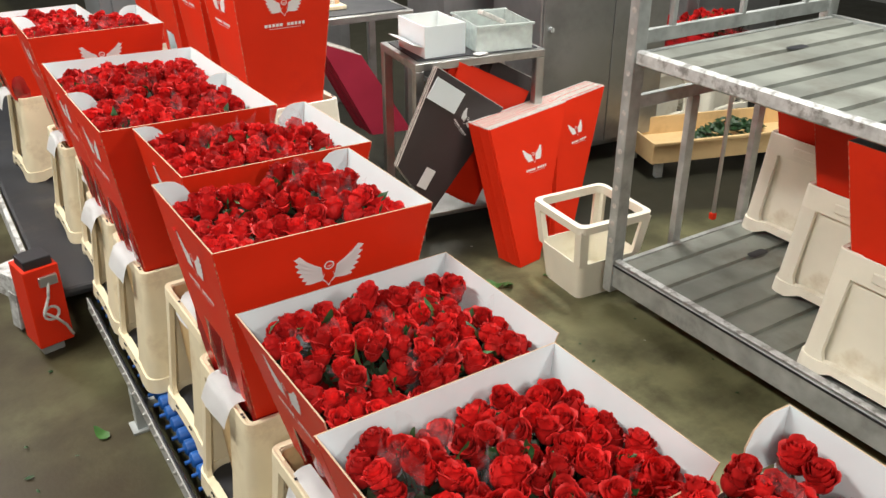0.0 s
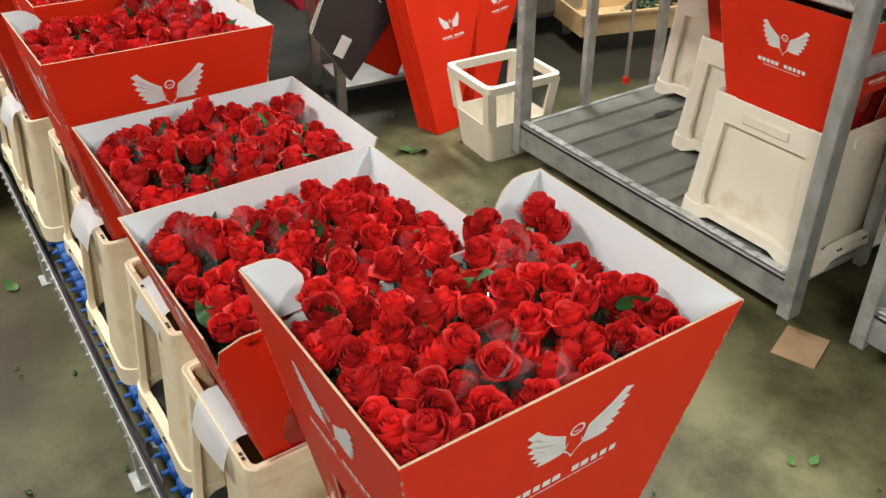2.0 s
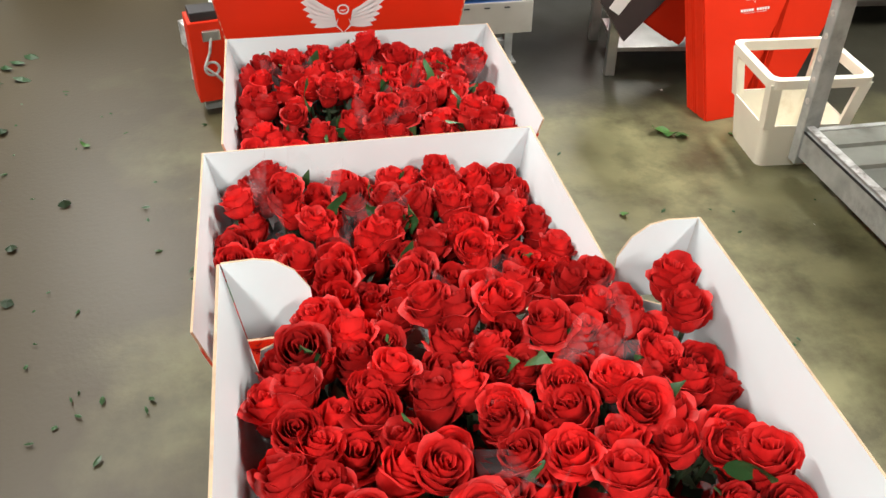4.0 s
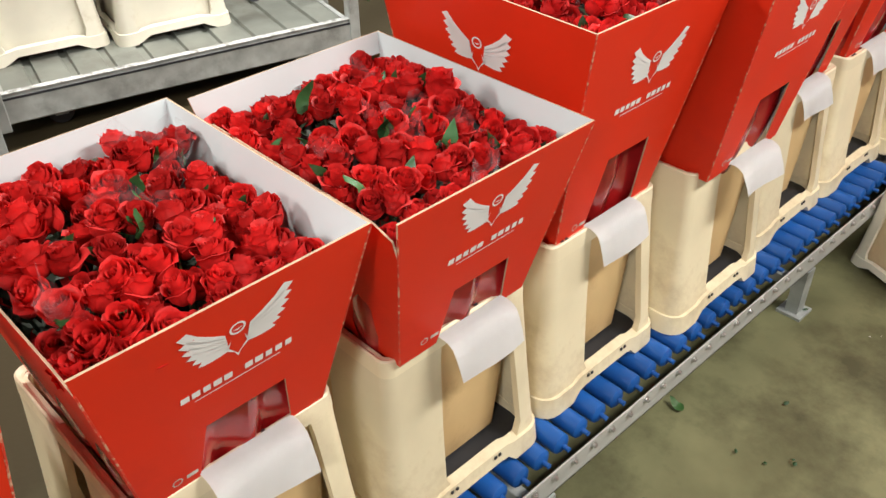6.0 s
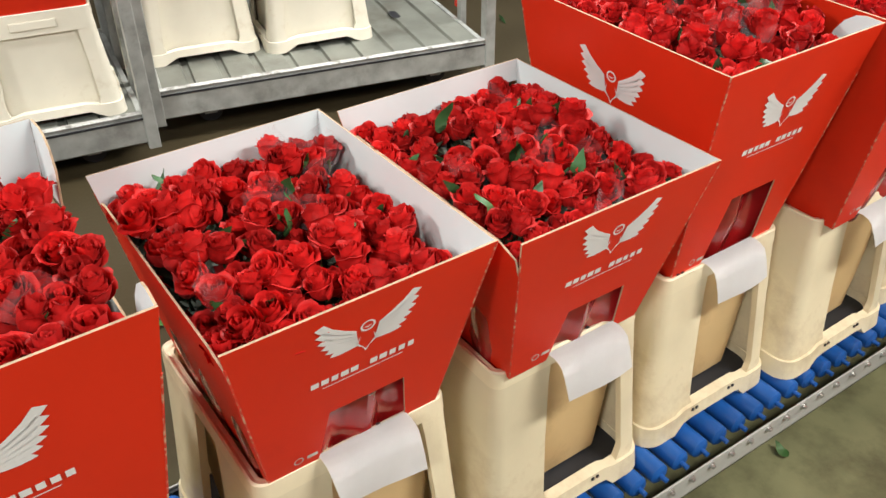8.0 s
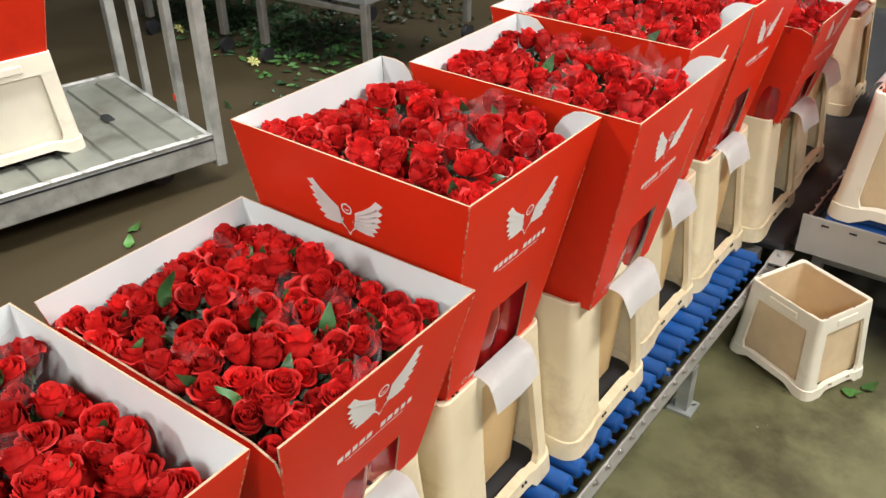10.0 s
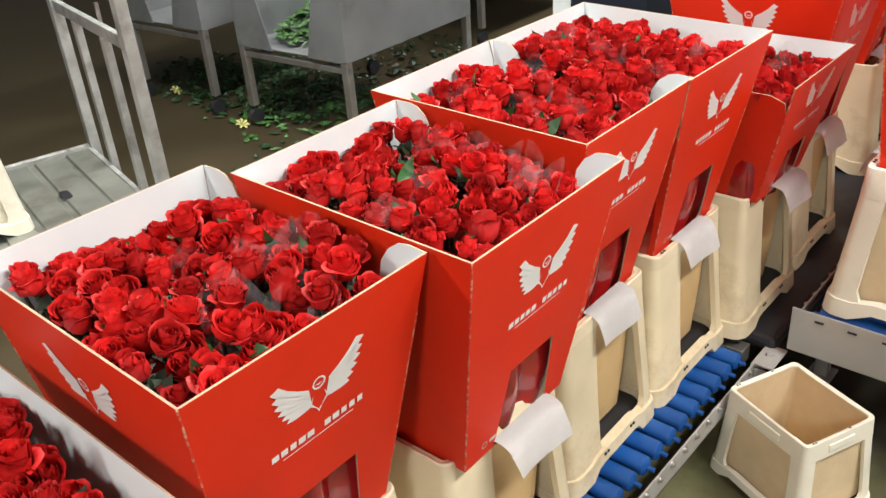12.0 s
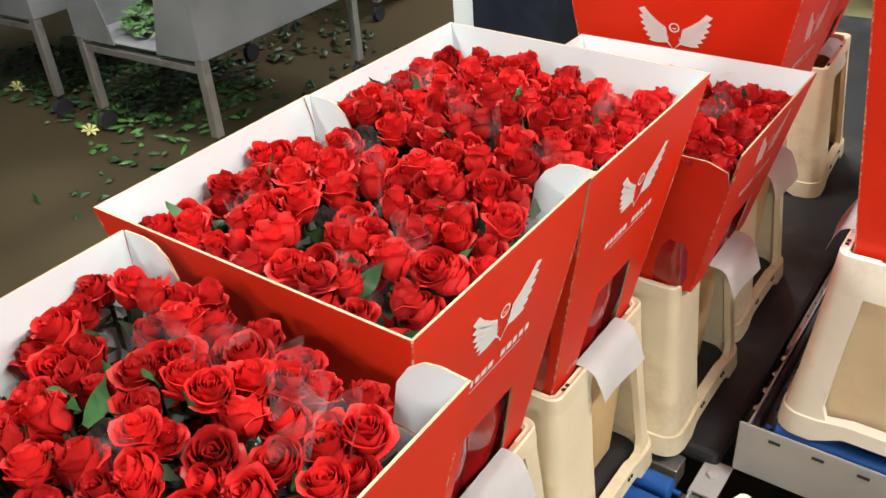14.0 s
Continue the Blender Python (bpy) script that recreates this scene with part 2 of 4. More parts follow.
def loft(bm, rings, close=True, cap_a=False, cap_b=False):
    vs = [[bm.verts.new(p) for p in ring] for ring in rings]
    n = len(rings[0])
    for a, b in zip(vs, vs[1:]):
        for i in range(n if close else n - 1):
            bm.faces.new((a[i], a[(i + 1) % n], b[(i + 1) % n], b[i]))
    if cap_a:
        bm.faces.new(vs[0][::-1])
    if cap_b:
        bm.faces.new(vs[-1])
    return bm


def rounded_ring(hx, hy, r, z, seg=5):
    pts = []
    for cx, cy, a0 in ((hx - r, hy - r, 0), (-hx + r, hy - r, 90), (-hx + r, -hy + r, 180), (hx - r, -hy + r, 270)):
        for k in range(seg + 1):
            a = radians(a0 + 90 * k / seg)
            pts.append((cx + r * math.cos(a), cy + r * math.sin(a), z))
    return pts


def prism(bm, pts, depth, axes):
    """A flat outline of (s, v) pairs with a thickness along the third axis. axes: origin, s, v, n."""
    o, s, v, n = axes
    f = [bm.verts.new(o + s * a + v * b) for a, b in pts]
    k = [bm.verts.new(o + s * a + v * b - n * depth) for a, b in pts]
    bm.faces.new(f).material_index = 0
    bm.faces.new(k[::-1]).material_index = 1
    for i in range(len(pts)):
        j = (i + 1) % len(pts)
        bm.faces.new((f[j], f[i], k[i], k[j])).material_index = 2
    return bm


def flat(bm, pts, axes, lift):
    o, s, v, n = axes
    vs = [bm.verts.new(o + s * a + v * b + n * lift) for a, b in pts]
    bm.faces.new(vs)
    return bm


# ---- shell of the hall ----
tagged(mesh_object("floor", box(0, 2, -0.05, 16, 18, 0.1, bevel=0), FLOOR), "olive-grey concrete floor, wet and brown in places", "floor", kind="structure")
tagged(mesh_object("ceiling", box(0, 2, 4.25, 16.4, 18.4, 0.1, bevel=0), ROOF), "pale hall roof panels", "ceiling", kind="structure")
for nm, c, s in (("wall_north", (0, 11.1, 2.1), (16.4, 0.2, 4.2)), ("wall_south", (0, -7.1, 2.1), (16.4, 0.2, 4.2)), ("wall_east", (8.1, 2, 2.1), (0.2, 18, 4.2)), ("wall_west", (-8.1, 2, 2.1), (0.2, 18, 4.2))):
    tagged(mesh_object(nm, box(*c, *s, bevel=0), WALLP), "grey hall wall panels", "wall", kind="structure")

LIT = bpy.data.materials.new("lamp_diffuser")
LIT.use_nodes = True
LIT.node_tree.nodes["Principled BSDF"].inputs["Emission Color"].default_value = (1.0, 0.98, 0.93, 1)
LIT.node_tree.nodes["Principled BSDF"].inputs["Emission Strength"].default_value = 3.0
for lx, ly in LAMPS:
    lamp = thing("ceiling_light", pose(lx, ly, LAMP_Z), "long white fluorescent ceiling light, switched on", "ceiling light", "hall lights")
    part("housing", box(0, 0, 0.06, 0.3, 1.9, 0.06), WHITE, lamp)
    part("diffuser", box(0, 0, 0.02, 0.26, 1.86, 0.02), LIT, lamp, "glowing white diffuser")
    part("hanger", box(0, 0.7, 0.34, 0.02, 0.02, 0.5), STEEL, lamp)
    part("hanger", box(0, -0.7, 0.34, 0.02, 0.02, 0.5), STEEL, lamp)
    data = bpy.data.lights.new("tube_light", "AREA")
    data.shape, data.size, data.size_y, data.energy, data.color = "RECTANGLE", 0.5, 2.0, LAMP_POWER, (1.0, 0.968, 0.895)
    tl = new("tube_light", data)
    tl.matrix_basis = pose(lx, ly, LAMP_Z - 0.01)


# ---- flower containers ----
def shell_at(z):
    """Half width, half depth and corner radius of a container's outer frame at a height."""
    k = (0.392 - z) / 0.362
    return 0.190 + 0.035 * k ** 1.15, 0.162 + 0.025 * k ** 1.15, 0.020 + 0.016 * k


def corner_post(sx, sy, wx, wy):
    """One corner column of a container, wx wide on the x-facing side, wy on the y-facing side."""
    bm = bmesh.new()
    rings = []
    th = 0.014
    for z, grow in ((0.03, 0.028), (0.055, 0.014), (0.075, 0.004), (0.20, 0.0), (0.33, 0.0), (0.372, 0.003), (0.391, 0.006)):
        hx, hy, r = shell_at(z)
        ax, ay = wx + grow, wy + grow
        outer = [(hx, hy - ax)]
        for q in range(6):
            a = radians(90 * q / 5)
            outer.append((hx - r + r * math.cos(a), hy - r + r * math.sin(a)))
        outer.append((hx - ay, hy))
        inner = [(hx - ay, hy - th), (hx - r, hy - th), (hx - th, hy - r), (hx - th, hy - ax)]
        rings.append([(sx * a, sy * b, z) for a, b in outer + inner])
    return loft(bm, rings, True, True, True)


def build_container(m, label, group="", tan=False, even=False, flush=False):
    """A cream flower container: a tub in an open outer frame with stepped feet. even: wide openings on all sides under a solid top band; flush: the tub nearly fills the frame."""
    body = CREAM_CLEAN if even else CREAM
    c = thing("flower_container", m, label, "container", group)
    bm = bmesh.new()
    top, mid, low = ((0.178, 0.150), (0.186, 0.156), (0.190, 0.160)) if flush else ((0.177, 0.149), (0.166, 0.140), (0.158, 0.132))
    o = [rounded_ring(*top, 0.018, 0.385), rounded_ring(*mid, 0.02, 0.16), rounded_ring(*low, 0.02, 0.035)]
    i = [rounded_ring(mid[0] - 0.004, mid[1] - 0.004, 0.018, 0.16), rounded_ring(top[0] - 0.004, top[1] - 0.004, 0.016, 0.384)]
    loft(bm, [*o, rounded_ring(low[0] - 0.004, low[1] - 0.004, 0.018, 0.04), *i], True)
    bm.faces.new([bm.verts.new(p) for p in rounded_ring(low[0] - 0.002, low[1] - 0.002, 0.02, 0.037)])
    part("tub", bm, (PANEL if even else CREAM_IN) if tan else body, c, smooth=True)
    bm = bmesh.new()
    band = 0.318 if even else 0.362
    hx, hy, r = shell_at(band)
    loft(bm, [rounded_ring(0.175, 0.147, 0.016, 0.387), rounded_ring(0.1875, 0.1595, 0.019, 0.3945), rounded_ring(0.1905, 0.1625, 0.021, 0.3915), rounded_ring(hx + 0.0008, hy + 0.0008, r, band), rounded_ring(hx - 0.010, hy - 0.010, r, band - 0.002), rounded_ring(0.176, 0.148, 0.016, 0.372), rounded_ring(0.175, 0.147, 0.016, 0.387)])
    part("rim", bm, body, c, smooth=True)
    for sx in (1, -1):
        part("corner_post", corner_post(sx, -1, 0.052 if even else 0.115, 0.062 if even else 0.15), body, c, smooth=True)
        part("corner_post", corner_post(sx, 1, 0.052 if even else 0.048, 0.062 if even else 0.15), body, c, smooth=True)
    if even:
        for s in (1, -1):
            part("grip_ledge", box(0, s * 0.1665, 0.352, 0.15, 0.006, 0.030, pose(0, 0, 0, s * 4, 0, 0), 0.004), body, c)
            part("grip_ledge", box(s * 0.1945, 0, 0.352, 0.006, 0.12, 0.030, pose(0, 0, 0, 0, -s * 5, 0), 0.004), body, c)
    def arch(p, top):
        far = min(abs(abs(p[0]) - 0.232), 0.2) if abs(p[1]) > 0.15 else 9
        far = min(far, abs(abs(p[1]) - 0.192) if abs(p[0]) > 0.19 else 9)
        lift = 0.028 * min(max((far - 0.085) / 0.024, 0), 1)
        return (p[0], p[1], lift if not top else 0.046 + lift * 0.35)
    def dense(hx, hy, r):
        rr, out = [Vector(p) for p in rounded_ring(hx, hy, r, 0)], []
        for a, c2 in zip(rr, rr[1:] + rr[:1]):
            out += [a.lerp(c2, t / 14) for t in range(14)] if (a - c2).length > 0.08 else [a]
        return out
    o1, o2, i2, i1 = dense(0.234, 0.195, 0.044), dense(0.229, 0.190, 0.040), dense(0.208, 0.170, 0.034), dense(0.206, 0.168, 0.034)
    bm = bmesh.new()
    loft(bm, [[arch(p, False) for p in o1], [arch(p, True) for p in o2], [(*p.xy, arch(q, True)[2] + 0.004) for p, q in zip(i2, o2)], [(*p.xy, arch(q, False)[2]) for p, q in zip(i1, o1)], [arch(p, False) for p in o1]])
    part("base", bm, body, c, smooth=True)
    # Thin black sheet fills the base ring and hides the rollers below.
    bm = bmesh.new()
    loft(bm, [rounded_ring(0.207, 0.169, 0.045, 0.026), rounded_ring(0.207, 0.169, 0.045, 0.030)], True, True, True)
    part("base_sheet", bm, BLACK, c, "thin black sheet across the base opening")
    bm = bmesh.new()
    for s in (1, -1):
        for k in (-0.062, -0.050, 0.050, 0.062):
            box_bm(bm, s * 0.2325, k, 0.049, 0.003, 0.005, 0.006)
    tagged(part("drain_hole", bm, BLACK, c), kind="stuff")
    bm = bmesh.new()
    for s in (1, -1):
        for yy in (-0.11, -0.09, 0.17):
            box_bm(bm, s * 0.183, yy * 0.6 - 0.06, 0.3935, 0.006, 0.006, 0.002)
    tagged(part("vent_mark", bm, BLACK, c), kind="stuff")
    return c


def wing_shapes():
    """Outlines of the winged-rose mark, 1 wide, centred."""
    out = []
    for s in (1, -1):
        for k in range(6):
            a0, a1 = radians(-10 + 6.7 * k), radians(-2 + 7.0 * k)
            base = (0.075 + 0.005 * k, -0.15 + 0.030 * k)
            ln = (0.25, 0.29, 0.33, 0.37, 0.405, 0.44)[k]
            pts = []
            for t in (0.0, 0.3, 0.6, 0.85, 1.0):
                a = a0 + 0.17 * t * t
                pts.append((base[0] + ln * t * math.cos(a), base[1] + ln * t * math.sin(a)))
            for t in (0.88, 0.6, 0.3, 0.0):
                a = a1 + 0.17 * t * t
                w = 0.050 * (1 - t * 0.55)
                pts.append((base[0] + ln * t * math.cos(a) * 0.98, base[1] + ln * t * math.sin(a) + w * 0.8))
            out.append([(s * x, y) for x, y in (pts if s > 0 else pts[::-1])])
        out.append([(s * 0.055, -0.05), (s * 0.10, -0.14), (s * 0.03, -0.20), (s * 0.0, -0.26), (s * 0.0, -0.23), (s * 0.075, -0.13)][:: s])
    ring = [(0.068 * math.cos(a), 0.052 + 0.062 * math.sin(a)) for a in [math.pi * 2 * k / 12 for k in range(12)]]
    inner = [(0.05 * math.cos(a), 0.052 + 0.045 * math.sin(a)) for a in [math.pi * 2 * k / 12 for k in range(12)]]
    for k in range(12):
        j = (k + 1) % 12
        out.append([ring[k], ring[j], inner[j], inner[k]])
    out.append([(-0.045, 0.05), (0.0, 0.03), (0.045, 0.055), (0.0, 0.045)])
    return out


WINGS = wing_shapes()
WORDS = (4.2, 4.0, 3.6, 4.2, 4.2, None, 4.0, 4.2, 3.4, 3.6, 3.4)


def print_marks(par, axes, v, width, words, lift=0.0012):
    bm = bmesh.new()
    for pts in WINGS:
        flat(bm, [(a * width, v + b * width) for a, b in pts], axes, lift)
    part("wing_mark", bm, WHITE, par, "white winged flower print")
    if words:
        bm = bmesh.new()
        w = width * 0.98
        step, x = w / 11, -w / 2
        vb = v - 0.47 * width
        for u in WORDS:
            if u:
                cx, h, hw = x + step / 2, width * 0.066, step * u / 10.5
                flat(bm, [(cx - hw, vb), (cx + hw, vb), (cx + hw, vb + h), (cx - hw, vb + h)], axes, lift)
            x += step
        flat(bm, [(-w * 0.38, vb - 0.05 * width), (w * 0.38, vb - 0.05 * width), (w * 0.38, vb - 0.04 * width), (-w * 0.38, vb - 0.04 * width)], axes, lift)
        part("lettering_mark", bm, WHITE, par, "small white lettering bars")


CARD = [RED, INNER, EDGE]


def build_collar(m, label, H=0.45, b=(0.17, 0.14), t=(0.245, 0.195), open_side=1, flaps=True, words_on_y=False, group="", windows=True, tabs=True, mark_v=0.80, low=0.72, closed=False, win_h=0.16, text_x=True, sink=0.0):
    """A flared card sleeve of four walls, one of them cut low, that stands in a container."""
    c = thing("flower_sleeve", m, label, "flower box", group)
    th = 0.003
    for sx, sy in ((1, 0), (-1, 0), (0, 1), (0, -1)):
        if sx:
            o, s = Vector((sx * b[0], 0, 0)), Vector((0, sx, 0))
            run, hb, ht = t[0] - b[0], b[1], t[1]
            n = Vector((sx * H, 0, -run)).normalized()
            v = Vector((sx * run, 0, H))
        else:
            o, s = Vector((0, sy * b[1], 0)), Vector((-sy, 0, 0))
            run, hb, ht = t[1] - b[1], b[0], t[0]
            n = Vector((0, sy * H, -run)).normalized()
            v = Vector((0, sy * run, H))
        L = v.length
        v = v / L
        axes = (o, s, v, n)
        half = lambda q: hb + (ht - hb) * q / L
        is_open = (not closed) and sy == open_side
        bm = bmesh.new()
        if sx and windows:
            wy, ww, wv = win_h, 0.075, 0.012
            w0, w1 = ww, ww * 0.80
            off = 0.012 * sx
            prism(bm, [(-half(0), 0), (off - w0, 0), (off - w1, wy), (-half(wy), wy)], th, axes)
            prism(bm, [(off + w0, 0), (half(0), 0), (half(wy), wy), (off + w1, wy)], th, axes)
            prism(bm, [(-half(wy), wy), (half(wy), wy), (ht, L), (-ht, L)], th, axes)
        elif is_open:
            q = L * low
            prism(bm, [(-half(0), 0), (half(0), 0), (half(q - 0.05), q - 0.05), (half(q) - 0.015, q - 0.014), (half(q) - 0.05, q), (-half(q) + 0.05, q), (-half(q) + 0.015, q - 0.014), (-half(q - 0.05), q - 0.05)], th, axes)
        else:
            prism(bm, [(-half(0), 0), (half(0), 0), (ht, L), (-ht, L)], th, axes)
        wall = part("side_panel", bm, CARD, c)
        width = 0.165 if sx else 0.17
        if sx or not is_open:
            print_marks(wall, axes, L * mark_v if sx else L * mark_v + 0.005 - (sink if sy < 0 else 0), width, (sx and text_x) or words_on_y)
        if sx:
            bm = bmesh.new()
            for k in range(8):
                a0, a1 = math.tau * k / 8, math.tau * (k + 1) / 8
                cx, cy = -sx * 0 - hb + 0.045, 0.03
                flat(bm, [(cx + 0.008 * math.cos(a0), cy + 0.008 * math.sin(a0)), (cx + 0.008 * math.cos(a1), cy + 0.008 * math.sin(a1)), (cx + 0.006 * math.cos(a1), cy + 0.006 * math.sin(a1)), (cx + 0.006 * math.cos(a0), cy + 0.006 * math.sin(a0))], axes, 0.0012)
            flat(bm, [(-hb + 0.058, 0.026), (-hb + 0.075, 0.026), (-hb + 0.075, 0.034), (-hb + 0.058, 0.034)], axes, 0.0012)
            part("recycling_mark", bm, GREY, wall)
        if sx and tabs:
            bm = bmesh.new()
            k = 0.072 + 0.006 * random.random()
            tip = 0.046 + 0.008 * random.random()
            sag = 0.004 * random.uniform(-1, 1)
            off = 0.012 * sx
            rim = 0.028
            prof = [(0.0, 0.014), (rim * 0.6, 0.015), (rim, 0.012), (rim + 0.009, 0.006), (rim + 0.017, -0.010), (rim + 0.025, -tip * 0.6), (rim + 0.031, -tip)]
            skew = random.uniform(-0.004, 0.004)
            rows = []
            for d, z in prof:
                drop = max(-z, 0) / tip
                rows.append([bm.verts.new((sx * (b[0] + d + 0.004 * drop * math.sin(2.2 * e + skew * 300)), off + e * k * (1 - 0.05 * drop) + sag * drop, z + skew * e * drop)) for e in (-1, -0.5, 0, 0.5, 1)])
            for p, q in zip(rows, rows[1:]):
                for e in range(4):
                    bm.faces.new((p[e], p[e + 1], q[e + 1], q[e]))
            bmesh.ops.solidify(bm, geom=bm.faces[:], thickness=0.0016)
            part("folded_tab", bm, TAB, c, "white folded card tab", smooth=True)
    for sx in (1, -1):
        for sy in (1, -1):
            q = low if (not closed and sy == open_side) else 1.0
            bm = bmesh.new()
            tube_bm(bm, (sx * (b[0] - 0.0005), sy * (b[1] - 0.0005), 0.004), (sx * (b[0] + (t[0] - b[0]) * q - 0.0005), sy * (b[1] + (t[1] - b[1]) * q - 0.0005), H * q - 0.001), 0.0016, 6)
            part("worn_fold", bm, FOLD, c, "red fold worn to bare card")
    if flaps and not closed:
        for sx in (1, -1):
            corner = Vector((sx * t[0], open_side * t[1], H))
            low_pt = Vector((sx * (b[0] + (t[0] - b[0]) * low), open_side * (b[1] + (t[1] - b[1]) * low), H * low))
            up = corner - low_pt
            s = Vector((-sx, open_side * 0.06, 0.0)).normalized()
            ln = up.length
            v = up / ln
            n = s.cross(v).normalized()
            w = 0.075
            pts = [(0.004, 0), (w, 0.0), (w + 0.004, ln * 0.55), (w - 0.006, ln * 0.8), (w - 0.022, ln * 0.95), (w - 0.04, ln), (0.004, ln)]
            bm = bmesh.new()
            prism(bm, pts, 0.003, (low_pt, s, v, n))
            fl = part("corner_flap", bm, [INNER, INNER, EDGE], c, "white rounded card flap")
    return c


# ---- roses ----
def rose_mesh(seed, opening=1.0):
    """A half-open rose: a tight spiral heart in a goblet of overlapping petals with rolled, pointed lips."""
    rnd = random.Random(seed)
    bm = bmesh.new()
    turns, steps, rows = 1.9, 28, []
    ph = rnd.uniform(0, 6.28)
    for k in range(steps + 1):
        t = k / steps
        a = ph + math.tau * turns * t
        r = (0.0014 + 0.0096 * t) * opening * (1 + 0.16 * math.sin(2 * a + seed) + 0.10 * math.sin(5 * a))
        top = 0.0470 + 0.0030 * math.sin(2.3 * a + seed) + 0.0015 * t
        rows.append([bm.verts.new((q * math.cos(a), q * math.sin(a), z)) for q, z in ((r * 0.9, 0.026), (r, 0.040), (r + 0.0004, top - 0.002), (r + 0.0016, top))])
    for p, q in zip(rows, rows[1:]):
        for i in range(3):
            bm.faces.new((p[i], q[i], q[i + 1], p[i + 1]))
    rings = [(3, 0.0142, 0.0512, 0.35, 0.88), (4, 0.0182, 0.0500, 0.8, 0.80), (5, 0.0222, 0.0470, 1.3, 0.80), (4, 0.0248, 0.0400, 2.2, 0.72)]
    for ri, (cnt, rad, z1, curl, wide) in enumerate(rings):
        ph = rnd.uniform(0, 6.28)
        for p in range(cnt):
            a0 = ph + math.tau * p / cnt + rnd.uniform(-0.16, 0.16)
            width = math.tau / cnt * wide
            hgt = z1 + rnd.uniform(-0.007, 0.005)
            lip = curl * rnd.uniform(0.3, 1.5)
            rnd_ph = rnd.uniform(0, 6.28)
            nu, nv = 7, 7
            grid = []
            for i in range(nv):
                tv = (0.0, 0.22, 0.45, 0.66, 0.82, 0.93, 1.0)[i]
                row = []
                for j in range(nu):
                    u = 2 * j / (nu - 1) - 1
                    a = a0 + u * width
                    belly = 0.34 + 0.70 * math.sin(min(tv * 1.5, 1.0) * math.pi / 2) - 0.10 * max(tv - 0.6, 0)
                    r = rad * belly * opening - 0.0016 * u
                    r *= 1 + 0.16 * tv * noise.noise((5 * math.cos(a) + seed * 3.7, 5 * math.sin(a), tv * 2.0 + ri * 1.7))
                    r *= 1 + 0.07 * math.cos(2.5 * (a - a0) + rnd_ph)
                    roll = max(tv - 0.72, 0) / 0.28
                    point = 1 - abs(u) ** 1.5
                    r += roll * roll * (0.0008 + 0.0042 * lip * (0.45 + 0.55 * point))
                    z = hgt * tv - roll ** 2.5 * 0.0016 * lip - 0.0095 * tv ** 2 * abs(u) ** 3
                    z += 0.0050 * roll * noise.noise((9 * a + seed, ri * 2.1, 3.3 * p))
                    row.append(bm.verts.new((r * math.cos(a), r * math.sin(a), z) if i else (0, 0, 0)))
                grid.append(row)
            for i in range(nv - 1):
                for j in range(nu - 1):
                    bm.faces.new((grid[i][j], grid[i][j + 1], grid[i + 1][j + 1], grid[i + 1][j]))
    bmesh.ops.remove_doubles(bm, verts=[v for v in bm.verts if v.co.length < 1e-4], dist=0.0001)
    me = bpy.data.meshes.new("rose")
    bm.to_mesh(me)
    bm.free()
    me.materials.append(ROSE)
    for p in me.polygons:
        p.use_smooth = True
    return me


ROSES = [rose_mesh(k + 20, 0.86 + 0.035 * k) for k in range(6)]


def leaf_mesh(seed, ln=0.05, w=0.015):
    rnd = random.Random(seed)
    bm = bmesh.new()
    prev = None
    for k in range(7):
        t = k / 6
        hw = w * math.sin(math.pi * (0.06 + 0.94 * t) ** 0.8) if k < 6 else 0.0006
        z = ln * t
        bend = 0.25 * ln * t * t
        row = [bm.verts.new((-hw, bend - 0.15 * hw + 0.004 * math.sin(9 * t), z)), bm.verts.new((0, bend - 0.3 * hw, z)), bm.verts.new((hw, bend - 0.15 * hw, z))]
        if prev:
            bm.faces.new((prev[0], prev[1], row[1], row[0]))
            bm.faces.new((prev[1], prev[2], row[2], row[1]))
        prev = row
    me = bpy.data.meshes.new("leaf")
    bm.to_mesh(me)
    bm.free()
    me.materials.append(LEAF)
    for p in me.polygons:
        p.use_smooth = True
    return me


LEAVES = [leaf_mesh(k, 0.030 + 0.006 * k, 0.0065 + 0.0015 * k) for k in range(4)]


def film_mesh(seed):
    rnd = random.Random(seed)
    bm = bmesh.new()
    rows = []
    for i in range(5):
        row = []
        for j in range(9):
            a = radians(-60 + 120 * j / 8)
            r = 0.040 + 0.022 * i / 4 + 0.006 * math.sin(6 * a + i * 0.7 + seed)
            z = 0.100 * i / 4 + (0.020 * math.sin(4 * a + seed * 2) if i == 4 else 0)
            row.append(bm.verts.new((r * math.cos(a), r * math.sin(a), z)))
        rows.append(row)
    for a, b in zip(rows, rows[1:]):
        for j in range(8):
            bm.faces.new((a[j], a[j + 1], b[j + 1], b[j]))
    me = bpy.data.meshes.new("film_sleeve")
    bm.to_mesh(me)
    bm.free()
    me.materials.append(FILM)
    for p in me.polygons:
        p.use_smooth = True
    return me


FILMS = [film_mesh(k) for k in range(3)]


